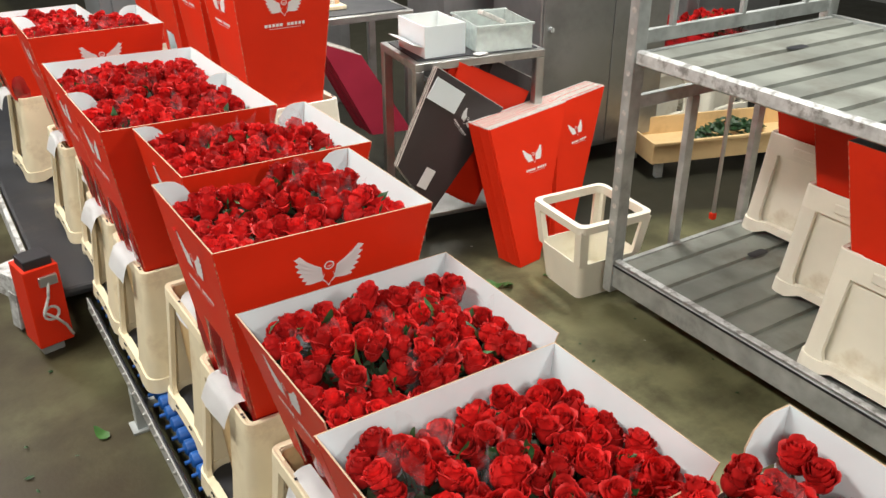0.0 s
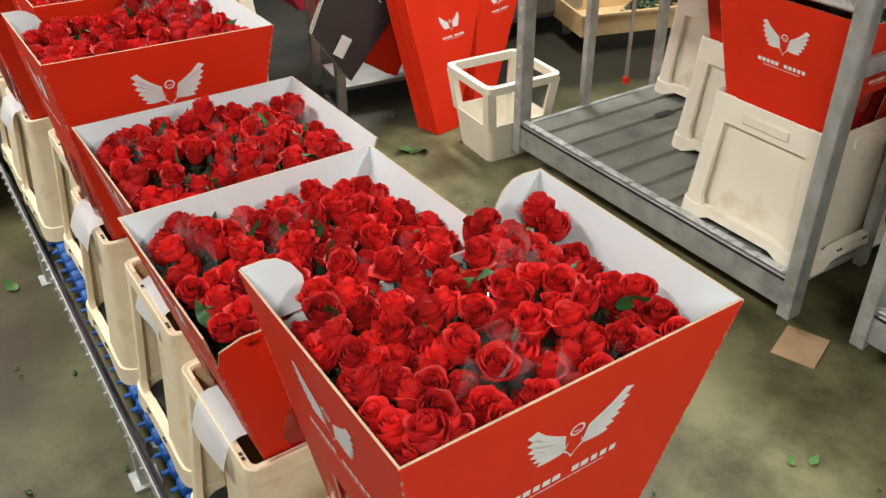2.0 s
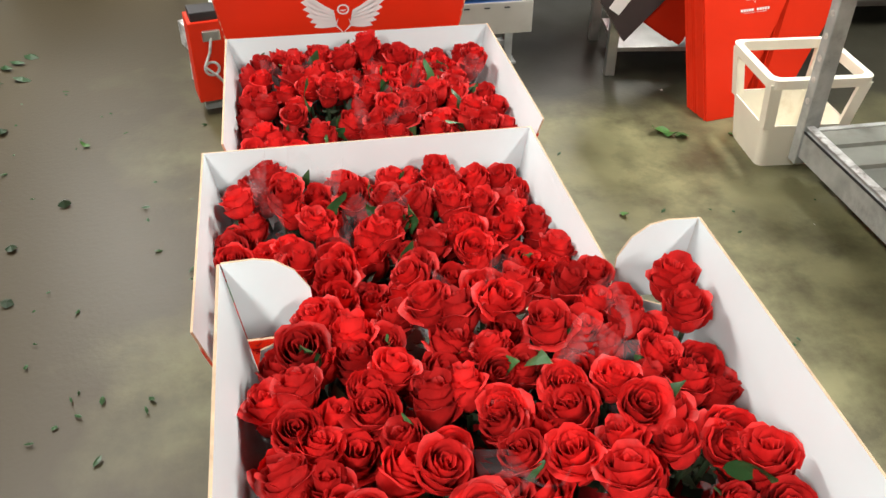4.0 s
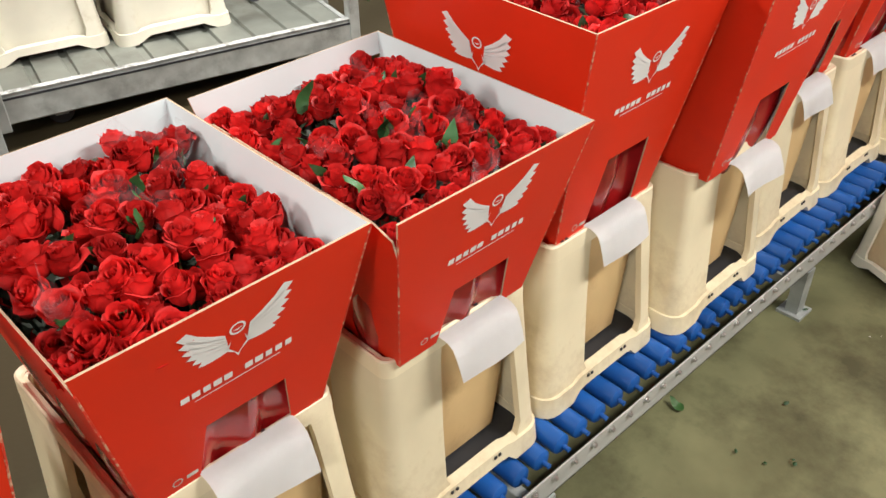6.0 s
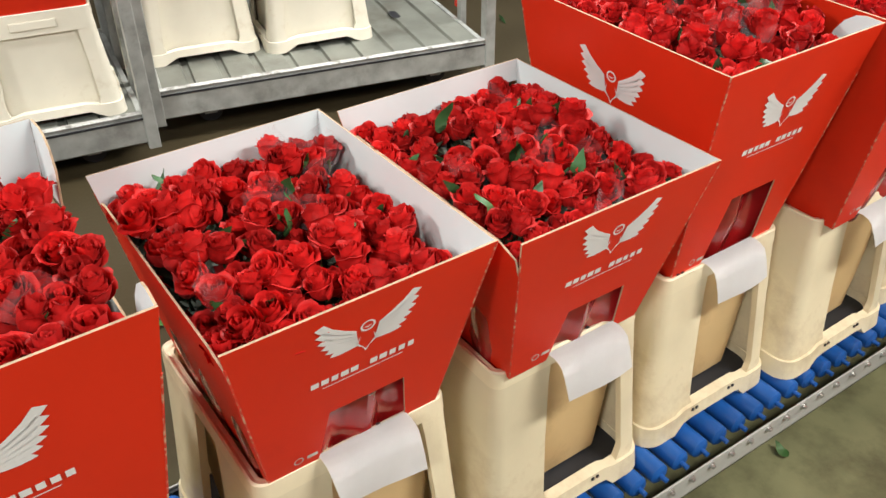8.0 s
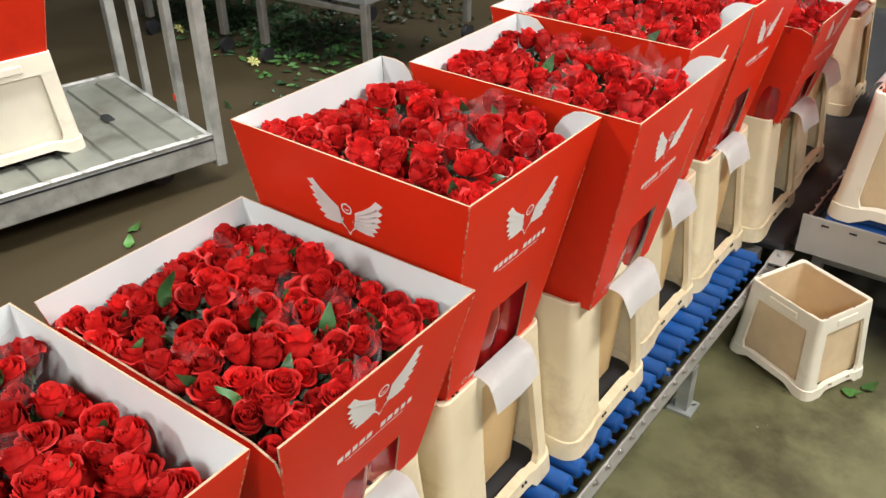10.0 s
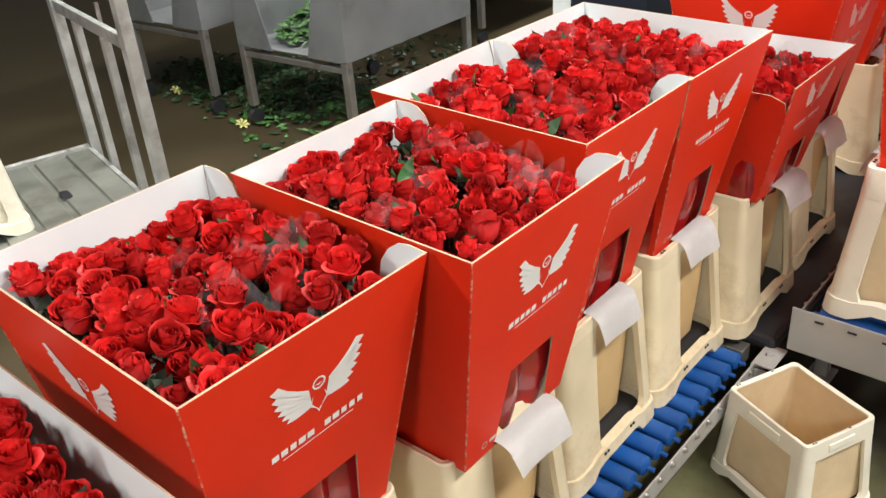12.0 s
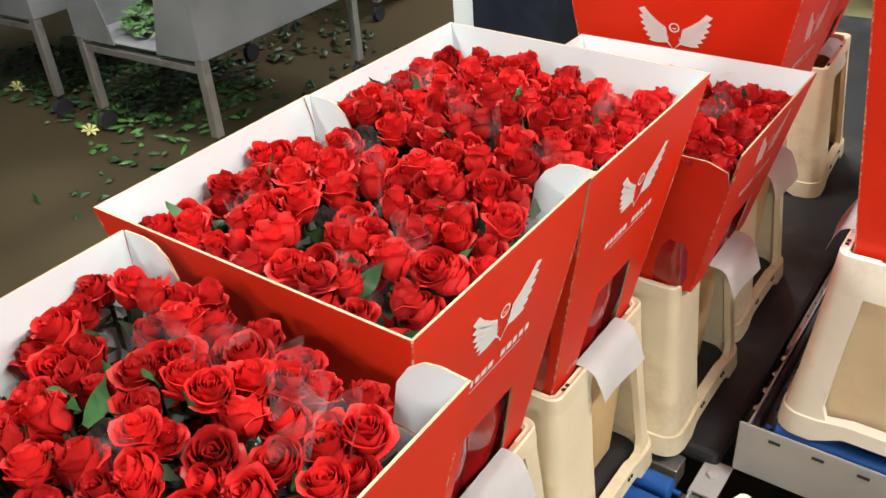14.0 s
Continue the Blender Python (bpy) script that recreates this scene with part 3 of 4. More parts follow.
def build_roses(m, hx, hy, seed, label, films=6, spacing=0.0375, leaves=34, stem_len=0.30, group="buckets of roses", keep=0):
    """A sleeveful of roses: heads on a jittered grid in bunches of uneven height; the origin lies among the heads."""
    rnd = random.Random(seed)
    c = thing("rose_bunch", m, label, "roses", group)
    bunch = {}
    nx, ny = int(2 * hx / spacing), int(2 * hy / (spacing * 0.9))
    heads = []
    for i in range(ny):
        for j in range(nx):
            x = -hx + (j + 0.5 + (0.25 if i % 2 else -0.25)) * 2 * hx / nx + rnd.uniform(-0.011, 0.011)
            y = -hy + (i + 0.5) * 2 * hy / ny + rnd.uniform(-0.011, 0.011)
            key = (round(x / 0.15 + 0.3), round(y / 0.13))
            z = bunch.setdefault(key, rnd.uniform(-0.014, 0.016)) + rnd.uniform(-0.017, 0.017)
            z -= 0.020 * (x / hx) ** 4 + 0.012 * (y / hy) ** 4
            if rnd.random() < 0.05:
                continue
            if keep and abs(x) > hx - 0.075 and y * keep > hy - 0.038:
                continue
            x, y = max(-hx + 0.020, min(hx - 0.020, x)), max(-hy + 0.018, min(hy - 0.018, y))
            heads.append((x, y, z))
            ob = new("rose", rnd.choice(ROSES))
            ob.parent = c
            s = rnd.uniform(0.66, 0.86)
            ob.matrix_basis = pose(x, y, z - 0.02, max(-26, min(26, rnd.gauss(0, 19))) * (1 - 0.6 * abs(y / hy) ** 3), max(-26, min(26, rnd.gauss(0, 19))) * (1 - 0.6 * abs(x / hx) ** 3), rnd.uniform(0, 360)) @ Matrix.Diagonal((s, s, s * rnd.uniform(1.05, 1.3), 1))
    for k in range(leaves):
        x, y, z = rnd.choice([h for h in heads if abs(h[0]) < hx - 0.04 and abs(h[1]) < hy - 0.04])
        ob = new("leaf", rnd.choice(LEAVES))
        ob.parent = c
        s = rnd.uniform(0.8, 1.15)
        ob.matrix_basis = pose(x + rnd.uniform(-0.03, 0.03), y + rnd.uniform(-0.03, 0.03), z - 0.012, rnd.uniform(-50, 50), rnd.uniform(-50, 50), rnd.uniform(0, 360)) @ Matrix.Scale(s, 4)
    for k in range(films):
        x, y, z = rnd.choice([h for h in heads if abs(h[0]) < hx - 0.062 and abs(h[1]) < hy - 0.062])
        ob = new("film_sleeve", rnd.choice(FILMS))
        ob.parent = c
        ob.matrix_basis = pose(x, y, z - 0.068, rnd.gauss(0, 6), rnd.gauss(0, 6), rnd.uniform(0, 360))
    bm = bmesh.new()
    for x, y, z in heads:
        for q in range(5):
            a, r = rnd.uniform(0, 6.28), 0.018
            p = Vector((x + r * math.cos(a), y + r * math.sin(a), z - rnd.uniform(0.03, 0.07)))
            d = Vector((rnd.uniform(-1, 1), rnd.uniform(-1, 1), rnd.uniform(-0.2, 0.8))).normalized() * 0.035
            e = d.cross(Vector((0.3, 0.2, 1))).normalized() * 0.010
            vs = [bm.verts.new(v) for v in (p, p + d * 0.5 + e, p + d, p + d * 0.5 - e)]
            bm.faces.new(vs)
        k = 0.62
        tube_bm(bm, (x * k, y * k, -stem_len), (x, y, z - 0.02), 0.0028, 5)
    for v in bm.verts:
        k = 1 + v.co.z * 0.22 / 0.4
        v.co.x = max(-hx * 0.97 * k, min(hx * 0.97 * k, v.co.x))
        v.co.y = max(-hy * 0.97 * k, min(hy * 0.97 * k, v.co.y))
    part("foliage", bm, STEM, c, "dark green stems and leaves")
    bm = bmesh.new()
    levels = ((-stem_len - 0.075, 0.156, 0.128), (-stem_len + 0.0, 0.174, 0.144), (-stem_len + 0.06, 0.184, 0.152), (-stem_len * 0.45, hx * 0.86, hy * 0.86), (-0.08, hx * 0.92, hy * 0.92))
    rings = []
    for lz, ax, ay in levels:
        ring = []
        for q in range(72):
            a = math.tau * q / 72
            g = max(abs(math.cos(a)) ** 5, abs(math.sin(a)) ** 5) ** 0.2
            f = 1 + 0.045 * math.sin(11 * a + seed) + 0.012 * math.sin(23 * a + seed * 2.1 + lz * 14)
            ring.append((ax * f * 0.955 * math.cos(a) / g, ay * f * 0.955 * math.sin(a) / g, lz))
        rings.append(ring)
    loft(bm, rings, True, True, True)
    part("bunch_wrap", bm, SLEEVE, c, "dark red printed flower sleeves", smooth=True)
    return c


ROLL_Z = 0.25
ROW = [  # x, y, tall, open side, flaps, seed, turn
    (0.030, -0.845, True, 1, True, 11, 0.5),
    (-0.022, -0.408, False, -1, False, 12, 0.8),
    (0.0, 0.002, False, -1, False, 13, 0.6),
    (-0.0375, 0.410, True, 1, True, 14, 0.5),
    (0.026, 0.807, True, 1, True, 15, 1.0),
    (-0.060, 1.213, True, 1, True, 16, 1.0),
    (-0.060, 1.588, True, -1, False, 17, 0.0),
    (0.02, 1.965, False, -1, False, 18, 0.0),
    (-0.03, 2.375, True, 1, True, 19, 0.0),
    (-0.12, 3.15, False, -1, False, 20, 3.0),
]
for x, y, tall, op, fl, seed, turn in ROW:
    base = pose(x * 0.5 - 0.028, y, ROLL_Z, 0, 0, turn)
    tip = 1.5 if 13 < seed < 18 else 0.3
    build_container(base, "cream plastic flower container on the roller conveyor", "containers in the row", tan=True)
    H = 0.45 if tall else 0.325
    rim = 0.635 + H
    random.seed(seed)
    lean = 1.3 if seed == 11 else 0.0
    at = pose(x, y, 0.635, lean, tip, turn)
    build_collar(at, ("tall " if tall else "short ") + "red card flower sleeve with a white winged mark", H=H, open_side=op, flaps=fl, words_on_y=(seed == 11), group="sleeves in the row", mark_v=0.765 if tall else 0.80, win_h=0.165 if tall else 0.115, low=0.80 if tall else 0.92, sink=0.10 if seed in (15, 16, 17) else 0.0)
    drop = (0.022 if seed > 13 else 0.034) if tall else 0.016
    k = (H - drop) / H
    hx, hy = 0.17 + 0.075 * k - 0.020, 0.14 + 0.055 * k - 0.018
    build_roses(pose(x, y - (0.008 if op < 0 else -0.008) - H * math.sin(radians(lean)), rim - drop - 0.018, lean, tip, turn), hx, hy, seed, "packed red roses with green leaves in clear film", stem_len=H - 0.07, keep=op if fl else 0)


# ---- roller conveyor under the row ----
def build_roller_conveyor(name, label, x0, x1, y0, y1, z, pitch=0.060, legs=(), front_plate=False, gap=0.0):
    c = thing(name, pose(0, 0, 0), label, "conveyor")
    cx = (x0 + x1) / 2
    for sx, xx in ((1, x1), (-1, x0)):
        bm = bmesh.new()
        box_bm(bm, xx, (y0 + y1) / 2, z - 0.060, 0.004, y1 - y0, 0.060)
        box_bm(bm, xx - sx * 0.012, (y0 + y1) / 2, z - 0.0885, 0.028, y1 - y0, 0.003)
        part("side_rail", bm, ALU, c, "steel side rail")
    n = int((y1 - y0) / pitch)
    bm0 = bmesh.new()
    ln = x1 - x0 - 0.035 - gap
    if gap:
        part("chain_guard", box(x0 + gap / 2, (y0 + y1) / 2, z - 0.05, gap * 0.6, y1 - y0, 0.03), BLACK, c, "dark dirty chain guard")
    half = [(-ln / 2 - 0.006, 0.0055), (-ln / 2 + 0.010, 0.0055), (-ln / 2 + 0.011, 0.0170), (-ln / 2 + 0.015, 0.0225), (-ln / 2 + 0.020, 0.0235), (-ln / 2 + 0.050, 0.0235)]
    prof = half + [(-a, r) for a, r in half[::-1]]
    loft(bm0, [[(a, r * math.cos(math.tau * q / 14), r * math.sin(math.tau * q / 14)) for q in range(14)] for a, r in prof], True, True, True)
    roller = part("roller", bm0, BLUE, c, "blue plastic roller", smooth=True)
    rx = cx + gap / 2
    roller.matrix_basis = pose(rx, y0 + pitch / 2, z - 0.0235)
    bolts = []
    for xx, s in ((x0 - 0.002, -1), (x1 + 0.002, 1)):
        bm1 = bmesh.new()
        loft(bm1, [[(s * a, r * math.cos(math.tau * q / 8), r * math.sin(math.tau * q / 8)) for q in range(8)] for a, r in ((0, 0.009), (0.003, 0.009), (0.003, 0.0055), (0.008, 0.0050), (0.010, 0.0025))], True, True, True)
        bolt = part("axle_bolt", bm1, STEEL, c)
        bolt.matrix_basis = pose(xx, y0 + pitch / 2, z - 0.042)
        bolts.append((bolt, xx, z - 0.042))
    for k in range(1, n):
        for src, xx, zz in ((roller, rx, z - 0.0235), *bolts):
            ob = src.copy()
            scene.collection.objects.link(ob)
            ob.parent = c
            ob.matrix_basis = pose(xx, y0 + pitch * (k + 0.5), zz)
    for yy in legs:
        for xx in (x0 - 0.0, x1 - 0.03):
            bm = bmesh.new()
            box_bm(bm, xx + 0.015, yy, (z - 0.1) / 2, 0.035, 0.04, z - 0.1)
            box_bm(bm, xx + 0.015, yy, 0.004, 0.07, 0.07, 0.008)
            part("leg", bm, GALV, c)
        part("cross_bar", box(cx, yy, 0.09, x1 - x0 - 0.06, 0.03, 0.03), GALV, c)
    if front_plate:
        part("end_plate", box(cx, y0 - 0.006, z - 0.065, x1 - x0 + 0.02, 0.004, 0.13), ALU, c, "bright steel end plate")
        for q in range(5):
            part("plate_slot", box(x0 + 0.06 + q * 0.08, y0 - 0.0095, z - 0.022, 0.022, 0.003, 0.005, bevel=0), BLACK, c)
    return c


build_roller_conveyor("roller_conveyor", "steel roller conveyor with blue plastic rollers on short legs", -0.312, 0.262, -1.25, 1.78, ROLL_Z, legs=(-1.05, 0.15, 1.22), gap=0.014)
build_roller_conveyor("side_conveyor", "steel side conveyor with blue rollers and a bright end plate", 0.325, 0.80, 1.83, 3.7, 0.375, legs=(2.1, 3.3), front_plate=True, gap=0.02)

belt = thing("belt_conveyor", pose(0, 0, 0), "flat black belt conveyor with a pale steel side frame", "conveyor")
part("belt", box(-0.075, 3.28, ROLL_Z - 0.022, 0.72, 2.9, 0.04, bevel=0.015), BLACK, belt, "black rubber belt")
part("side_frame", box(-0.455, 3.35, ROLL_Z - 0.03, 0.02, 2.5, 0.10), WORN, belt)
part("side_frame", box(0.298, 3.4, ROLL_Z - 0.05, 0.02, 2.3, 0.09), STEEL, belt)
bm = bmesh.new()
box_bm(bm, -0.50, 2.10, ROLL_Z - 0.05, 0.11, 0.16, 0.10, pose(0, 0, 0, 0, 0, 24))
box_bm(bm, -0.52, 2.06, ROLL_Z - 0.15, 0.05, 0.05, 0.16, pose(0, 0, 0, 8, 0, 24))
part("end_bracket", bm, WORN, belt, "white painted end bracket")
part("drive_guard", box(0.10, 1.80, ROLL_Z - 0.055, 0.24, 0.05, 0.05), STEEL, belt)
bm = bmesh.new()
box_bm(bm, 0.285, 1.795, ROLL_Z - 0.03, 0.055, 0.10, 0.006, bevel=0.001)
box_bm(bm, 0.260, 1.795, ROLL_Z - 0.065, 0.006, 0.11, 0.075, bevel=0.001)
box_bm(bm, 0.290, 1.750, ROLL_Z - 0.075, 0.050, 0.006, 0.060, bevel=0.001)
tube_bm(bm, (0.285, 1.80, ROLL_Z - 0.027), (0.285, 1.80, ROLL_Z - 0.018), 0.010, 10)
part("corner_bracket", bm, ALU, belt, "dirty steel corner bracket")
for yy in (2.3, 4.0):
    for xx in (-0.44, 0.2):
        part("leg", box(xx, yy, 0.09, 0.04, 0.04, 0.18), GALV, belt)

drive = thing("drive_box", pose(-0.455, 1.855, 0.0, 0, 0, 12) @ Matrix.Scale(1.32, 4), "red metal drive box with a black terminal and a grey cable", "machine box")
part("housing", box(0, 0, 0.165, 0.095, 0.10, 0.24), RED, drive)
part("terminal", box(0.0, -0.005, 0.295, 0.075, 0.07, 0.03), BLACK, drive)
part("lower_terminal", box(0.012, -0.052, 0.245, 0.05, 0.012, 0.03), STEEL, drive)
bm = bmesh.new()
pts = [(0.01, -0.055, 0.24), (0.0, -0.062, 0.20), (-0.02, -0.064, 0.16), (0.01, -0.066, 0.13), (0.03, -0.062, 0.10), (0.045, -0.055, 0.06)]
for a, b2 in zip(pts, pts[1:]):
    tube_bm(bm, a, b2, 0.004, 8)
part("cable", bm, WORN, drive)
bm = bmesh.new()
for q in range(12):
    a0, a1 = math.tau * q / 12, math.tau * (q + 1) / 12
    tube_bm(bm, (0.02 * math.cos(a0), -0.06, 0.15 + 0.02 * math.sin(a0)), (0.02 * math.cos(a1), -0.06, 0.15 + 0.02 * math.sin(a1)), 0.004, 6)
part("cable_loop", bm, WORN, drive)
part("mount", box(0, 0.02, 0.025, 0.06, 0.06, 0.05), GALV, drive)


# ---- containers on the side conveyor and the floor ----
for k, yy in enumerate((2.035, 2.455, 2.875, 3.295)):
    build_container(pose(0.603, yy, 0.375), "cream plastic flower container on the side conveyor", "containers on the side conveyor", tan=True, even=True, flush=True)
    build_collar(pose(0.585, yy, 0.76), "very tall red card flower sleeve with white winged mark", H=0.56, b=(0.15, 0.137), t=(0.205, 0.19), open_side=1, flaps=False, words_on_y=True, group="tall sleeves on the side conveyor", mark_v=0.72, tabs=True, win_h=0.12, low=0.9)

build_container(pose(0.43, 1.615, 0, 0, 0, -24) @ Matrix.Scale(0.66, 4), "empty cream plastic flower container standing on the concrete floor", tan=True, even=True, flush=True)


# ---- trolleys ----
def build_trolley(x0, x1, y0, y1, label, decks=(0.20, 1.05), top=1.9, posts_a=True, posts_b=True, near=1, holes=False, turn=0):
    """A steel auction trolley: ribbed decks between two end frames on castors. near: the side (+1 east, -1 west) of the worn edge."""
    c = thing("stacking_trolley", pose((x0 + x1) / 2, (y0 + y1) / 2, 0, 0, 0, turn), label, "trolley", "steel trolleys")
    lx, ly = x1 - x0, y1 - y0
    for z in decks:
        n = int(round(ly / 0.135))
        w = ly / n
        for k in range(n):
            bm = bmesh.new()
            yy = -ly / 2 + w * (k + 0.5)
            hw = w / 2 - 0.0175
            prof = [(-w / 2, -0.012), (-hw - 0.006, -0.012), (-hw, 0.0), (hw, 0.0), (hw + 0.006, -0.012), (w / 2, -0.012), (w / 2, -0.016), (hw + 0.004, -0.016), (hw - 0.002, -0.004), (-hw + 0.002, -0.004), (-hw - 0.004, -0.016), (-w / 2, -0.016)]
            loft(bm, [[(xx, yy + a, z + b) for a, b in prof] for xx in (-lx / 2 + 0.02, lx / 2 - 0.02)], True, True, True)
            part("deck_plank", bm, DECK, c)
        for s in (1, -1):
            bm = bmesh.new()
            prof = [(0, 0.012), (0.014, 0.012), (0.020, 0.006), (0.020, -0.004), (0.030, -0.012), (0.030, -0.100), (0.022, -0.107), (0.0, -0.107)] if z < 0.5 else [(0, 0.010), (0.02, 0.010), (0.028, 0.004), (0.028, -0.035), (0.02, -0.042), (0, -0.042)]
            loft(bm, [[(s * (lx / 2 - 0.03 + a), yy, z + b) for a, b in prof] for yy in (-ly / 2, ly / 2)], True, True, True)
            part("edge_beam", bm, WORN if (z > 0.5 and s == near) else GALV, c)
            if z < 0.5:
                part("edge_strip", box(s * (lx / 2 - 0.014), 0, z + 0.0135, 0.03, ly, 0.005), WORN, c, "bright worn edge strip")
                part("edge_groove", box(s * (lx / 2 + 0.0025), 0, z - 0.006, 0.003, ly, 0.008, bevel=0), BLACK, c)
            part("end_beam", box(0, s * (ly / 2 - 0.012), z - 0.02, lx - 0.06, 0.022, 0.05), GALV, c)
        for sy in (1, -1):
            bm = bmesh.new()
            loft(bm, [[(a, b2 + sy * (ly / 2 - 0.255), zz) for a, b2, zz in rounded_ring(0.050, 0.020, 0.018, z + 0.0012)]], True, True)
            part("deck_slot", bm, BLACK, c)
    for s, there in ((1, posts_b), (-1, posts_a)):
        if not there:
            continue
        for q, px in enumerate((-lx / 2 + 0.02, lx / 2 - 0.02)):
            bm = bmesh.new()
            box_bm(bm, px, s * (ly / 2 + 0.012), top / 2 + 0.035, 0.058, 0.045, top - 0.07, bevel=0.004)
            p = part("corner_post", bm, GALV, c)
            if not (holes and s > 0):
                continue
            bm = bmesh.new()
            for k in range(22):
                zz = 0.3 + k * 0.075
                if zz < top - 0.1:
                    for side in (1, -1):
                        tube_bm(bm, (px + side * 0.028, s * (ly / 2 + 0.012), zz), (px + side * 0.0305, s * (ly / 2 + 0.012), zz), 0.011, 10)
                    tube_bm(bm, (px, s * (ly / 2 + 0.0335), zz), (px, s * (ly / 2 + 0.0365), zz), 0.015, 10)
            tagged(part("post_hole", bm, GREY, p), kind="stuff")
        for px in (-lx / 6 - 0.02, lx / 6 + 0.02):
            bm = bmesh.new()
            box_bm(bm, px, s * (ly / 2 + 0.012), 0.485, 0.042, 0.03, 0.70, bevel=0.003)
            part("frame_bar", bm, GALV, c)
        for zz in (0.86, 1.10, top - 0.05):
            part("frame_rail", box(0, s * (ly / 2 + 0.012), zz, lx - 0.085, 0.024, 0.05), GALV, c)
        for px in (-lx / 3, 0.0, lx / 3):
            part("upper_bar", box(px, s * (ly / 2 + 0.012), 1.475, 0.022, 0.02, 0.71), GALV, c)
        bm = bmesh.new()
        tube_bm(bm, (0.06, s * (ly / 2 + 0.045), 0.24), (0.06, s * (ly / 2 + 0.045), 0.94), 0.009, 8)
        rod = part("lock_rod", bm, STEEL, c)
        part("rod_tip", box(0.06, s * (ly / 2 + 0.045), 0.235, 0.024, 0.024, 0.03), RED, rod, "red plastic tip")
    for sx in (1, -1):
        for sy in (1, -1):
            bm = bmesh.new()
            px, py = sx * (lx / 2 - 0.14), sy * (ly / 2 - 0.2)
            box_bm(bm, px, py, 0.115, 0.05, 0.07, 0.02)
            for e in (1, -1):
                box_bm(bm, px + e * 0.024, py, 0.075, 0.004, 0.05, 0.075)
            ca = part("castor", bm, GALV, c)
            bm = bmesh.new()
            tube_bm(bm, (px - 0.016, py, 0.05), (px + 0.016, py, 0.05), 0.05, 18)
            part("wheel", bm, BLACK, ca)
    return c


build_trolley(1.535, 2.66, -0.35, 0.975, "worn galvanised steel trolley with two ribbed decks, half full", holes=True, near=-1)
build_trolley(1.60, 2.55, -1.95, -0.585, "worn galvanised steel trolley with ribbed decks holding one container", near=-1)
build_trolley(-3.053, -2.053, 0.123, 1.523, "galvanised steel trolley with a ribbed deck holding two containers", decks=(0.20,), near=1, turn=-12.5)
build_trolley(-3.152, -2.152, -1.393, 0.007, "galvanised steel trolley beside another one, holding a container", decks=(0.20,), near=1, turn=-8)

LOAD = [  # x, y, turn, sleeve height
    (1.785, -0.115, 90, 0.35),
    (2.12, 0.255, 90, 0.36),
    (2.455, 0.685, 90, 0.40),
    (1.90, -0.85, 0, 0.34),
    (-2.644, 0.36, 78.5, 0.40),
    (-2.49, 0.83, 80, 0.40),
    (-2.37, -0.31, 80, 0.40),
]
for k, (x, y, turn, H) in enumerate(LOAD):
    build_container(pose(x, y, 0.20, 0, 0, turn) @ Matrix.Scale(1.12 if k < 4 else 1.03, 4), "clean cream plastic flower container on a steel trolley", "containers on trolleys", even=True, flush=True)
    random.seed(40 + k)
    build_collar(pose(x, y, 0.625 if k < 4 else 0.592, 0, 0, turn), "red card flower sleeve on a trolley, white winged mark", H=H, b=(0.185, 0.155), t=(0.25, 0.20), open_side=-1, flaps=False, words_on_y=True, group="sleeves on trolleys", tabs=False, mark_v=0.66, win_h=0.12, low=0.85)
    build_roses(pose(x, y, 0.625 + H - 0.115, 0, 0, turn), 0.19, 0.145, 60 + k, "red roses standing in a container on a trolley", films=1, spacing=0.055, leaves=5, stem_len=H - 0.15, group="roses on trolleys")


# ---- packing tables and card stacks ----
def build_table(name, m, lx, ly, h, label, top_mat=STEEL, shelf=0.0):
    c = thing(name, m, label, "table")
    bm = bmesh.new()
    box_bm(bm, 0, 0, h - 0.018, lx, ly, 0.036, bevel=0.004)
    part("tabletop", bm, top_mat, c)
    part("black_mat", box(0, 0, h + 0.003, lx - 0.05, ly - 0.06, 0.006), BLACK, c, "dark rubber mat")
    for sx in (1, -1):
        for sy in (1, -1):
            part("leg", box(sx * (lx / 2 - 0.022), sy * (ly / 2 - 0.022), (h - 0.036) / 2, 0.042, 0.042, h - 0.036), STEEL, c)
    if shelf:
        part("lower_shelf", box(0, 0, shelf, lx - 0.09, ly - 0.09, 0.02), STEEL, c)
    return c


T1 = pose(1.51, 2.045, 0, 0, 0, -8)
build_table("packing_table", T1, 0.64, 0.42, 0.85, "bright steel packing table holding boxes", shelf=0.10)
build_table("rear_table", pose(1.27, 3.12, 0, 0, 0, -4), 0.92, 0.55, 0.85, "bright steel rear packing table")


def open_box(name, m, sx, sy, sz, th, material, label, category, inner=None):
    c = thing(name, m, label, category)
    part("bottom", box(0, 0, th / 2, sx - 2 * th, sy - 2 * th, th, bevel=0), inner or material, c)
    for s in (1, -1):
        part("side", box(s * (sx / 2 - th / 2), 0, sz / 2, th, sy, sz, bevel=0), material, c)
        part("end", box(0, s * (sy / 2 - th / 2), sz / 2, sx - 2 * th, th, sz, bevel=0), material, c)
    return c


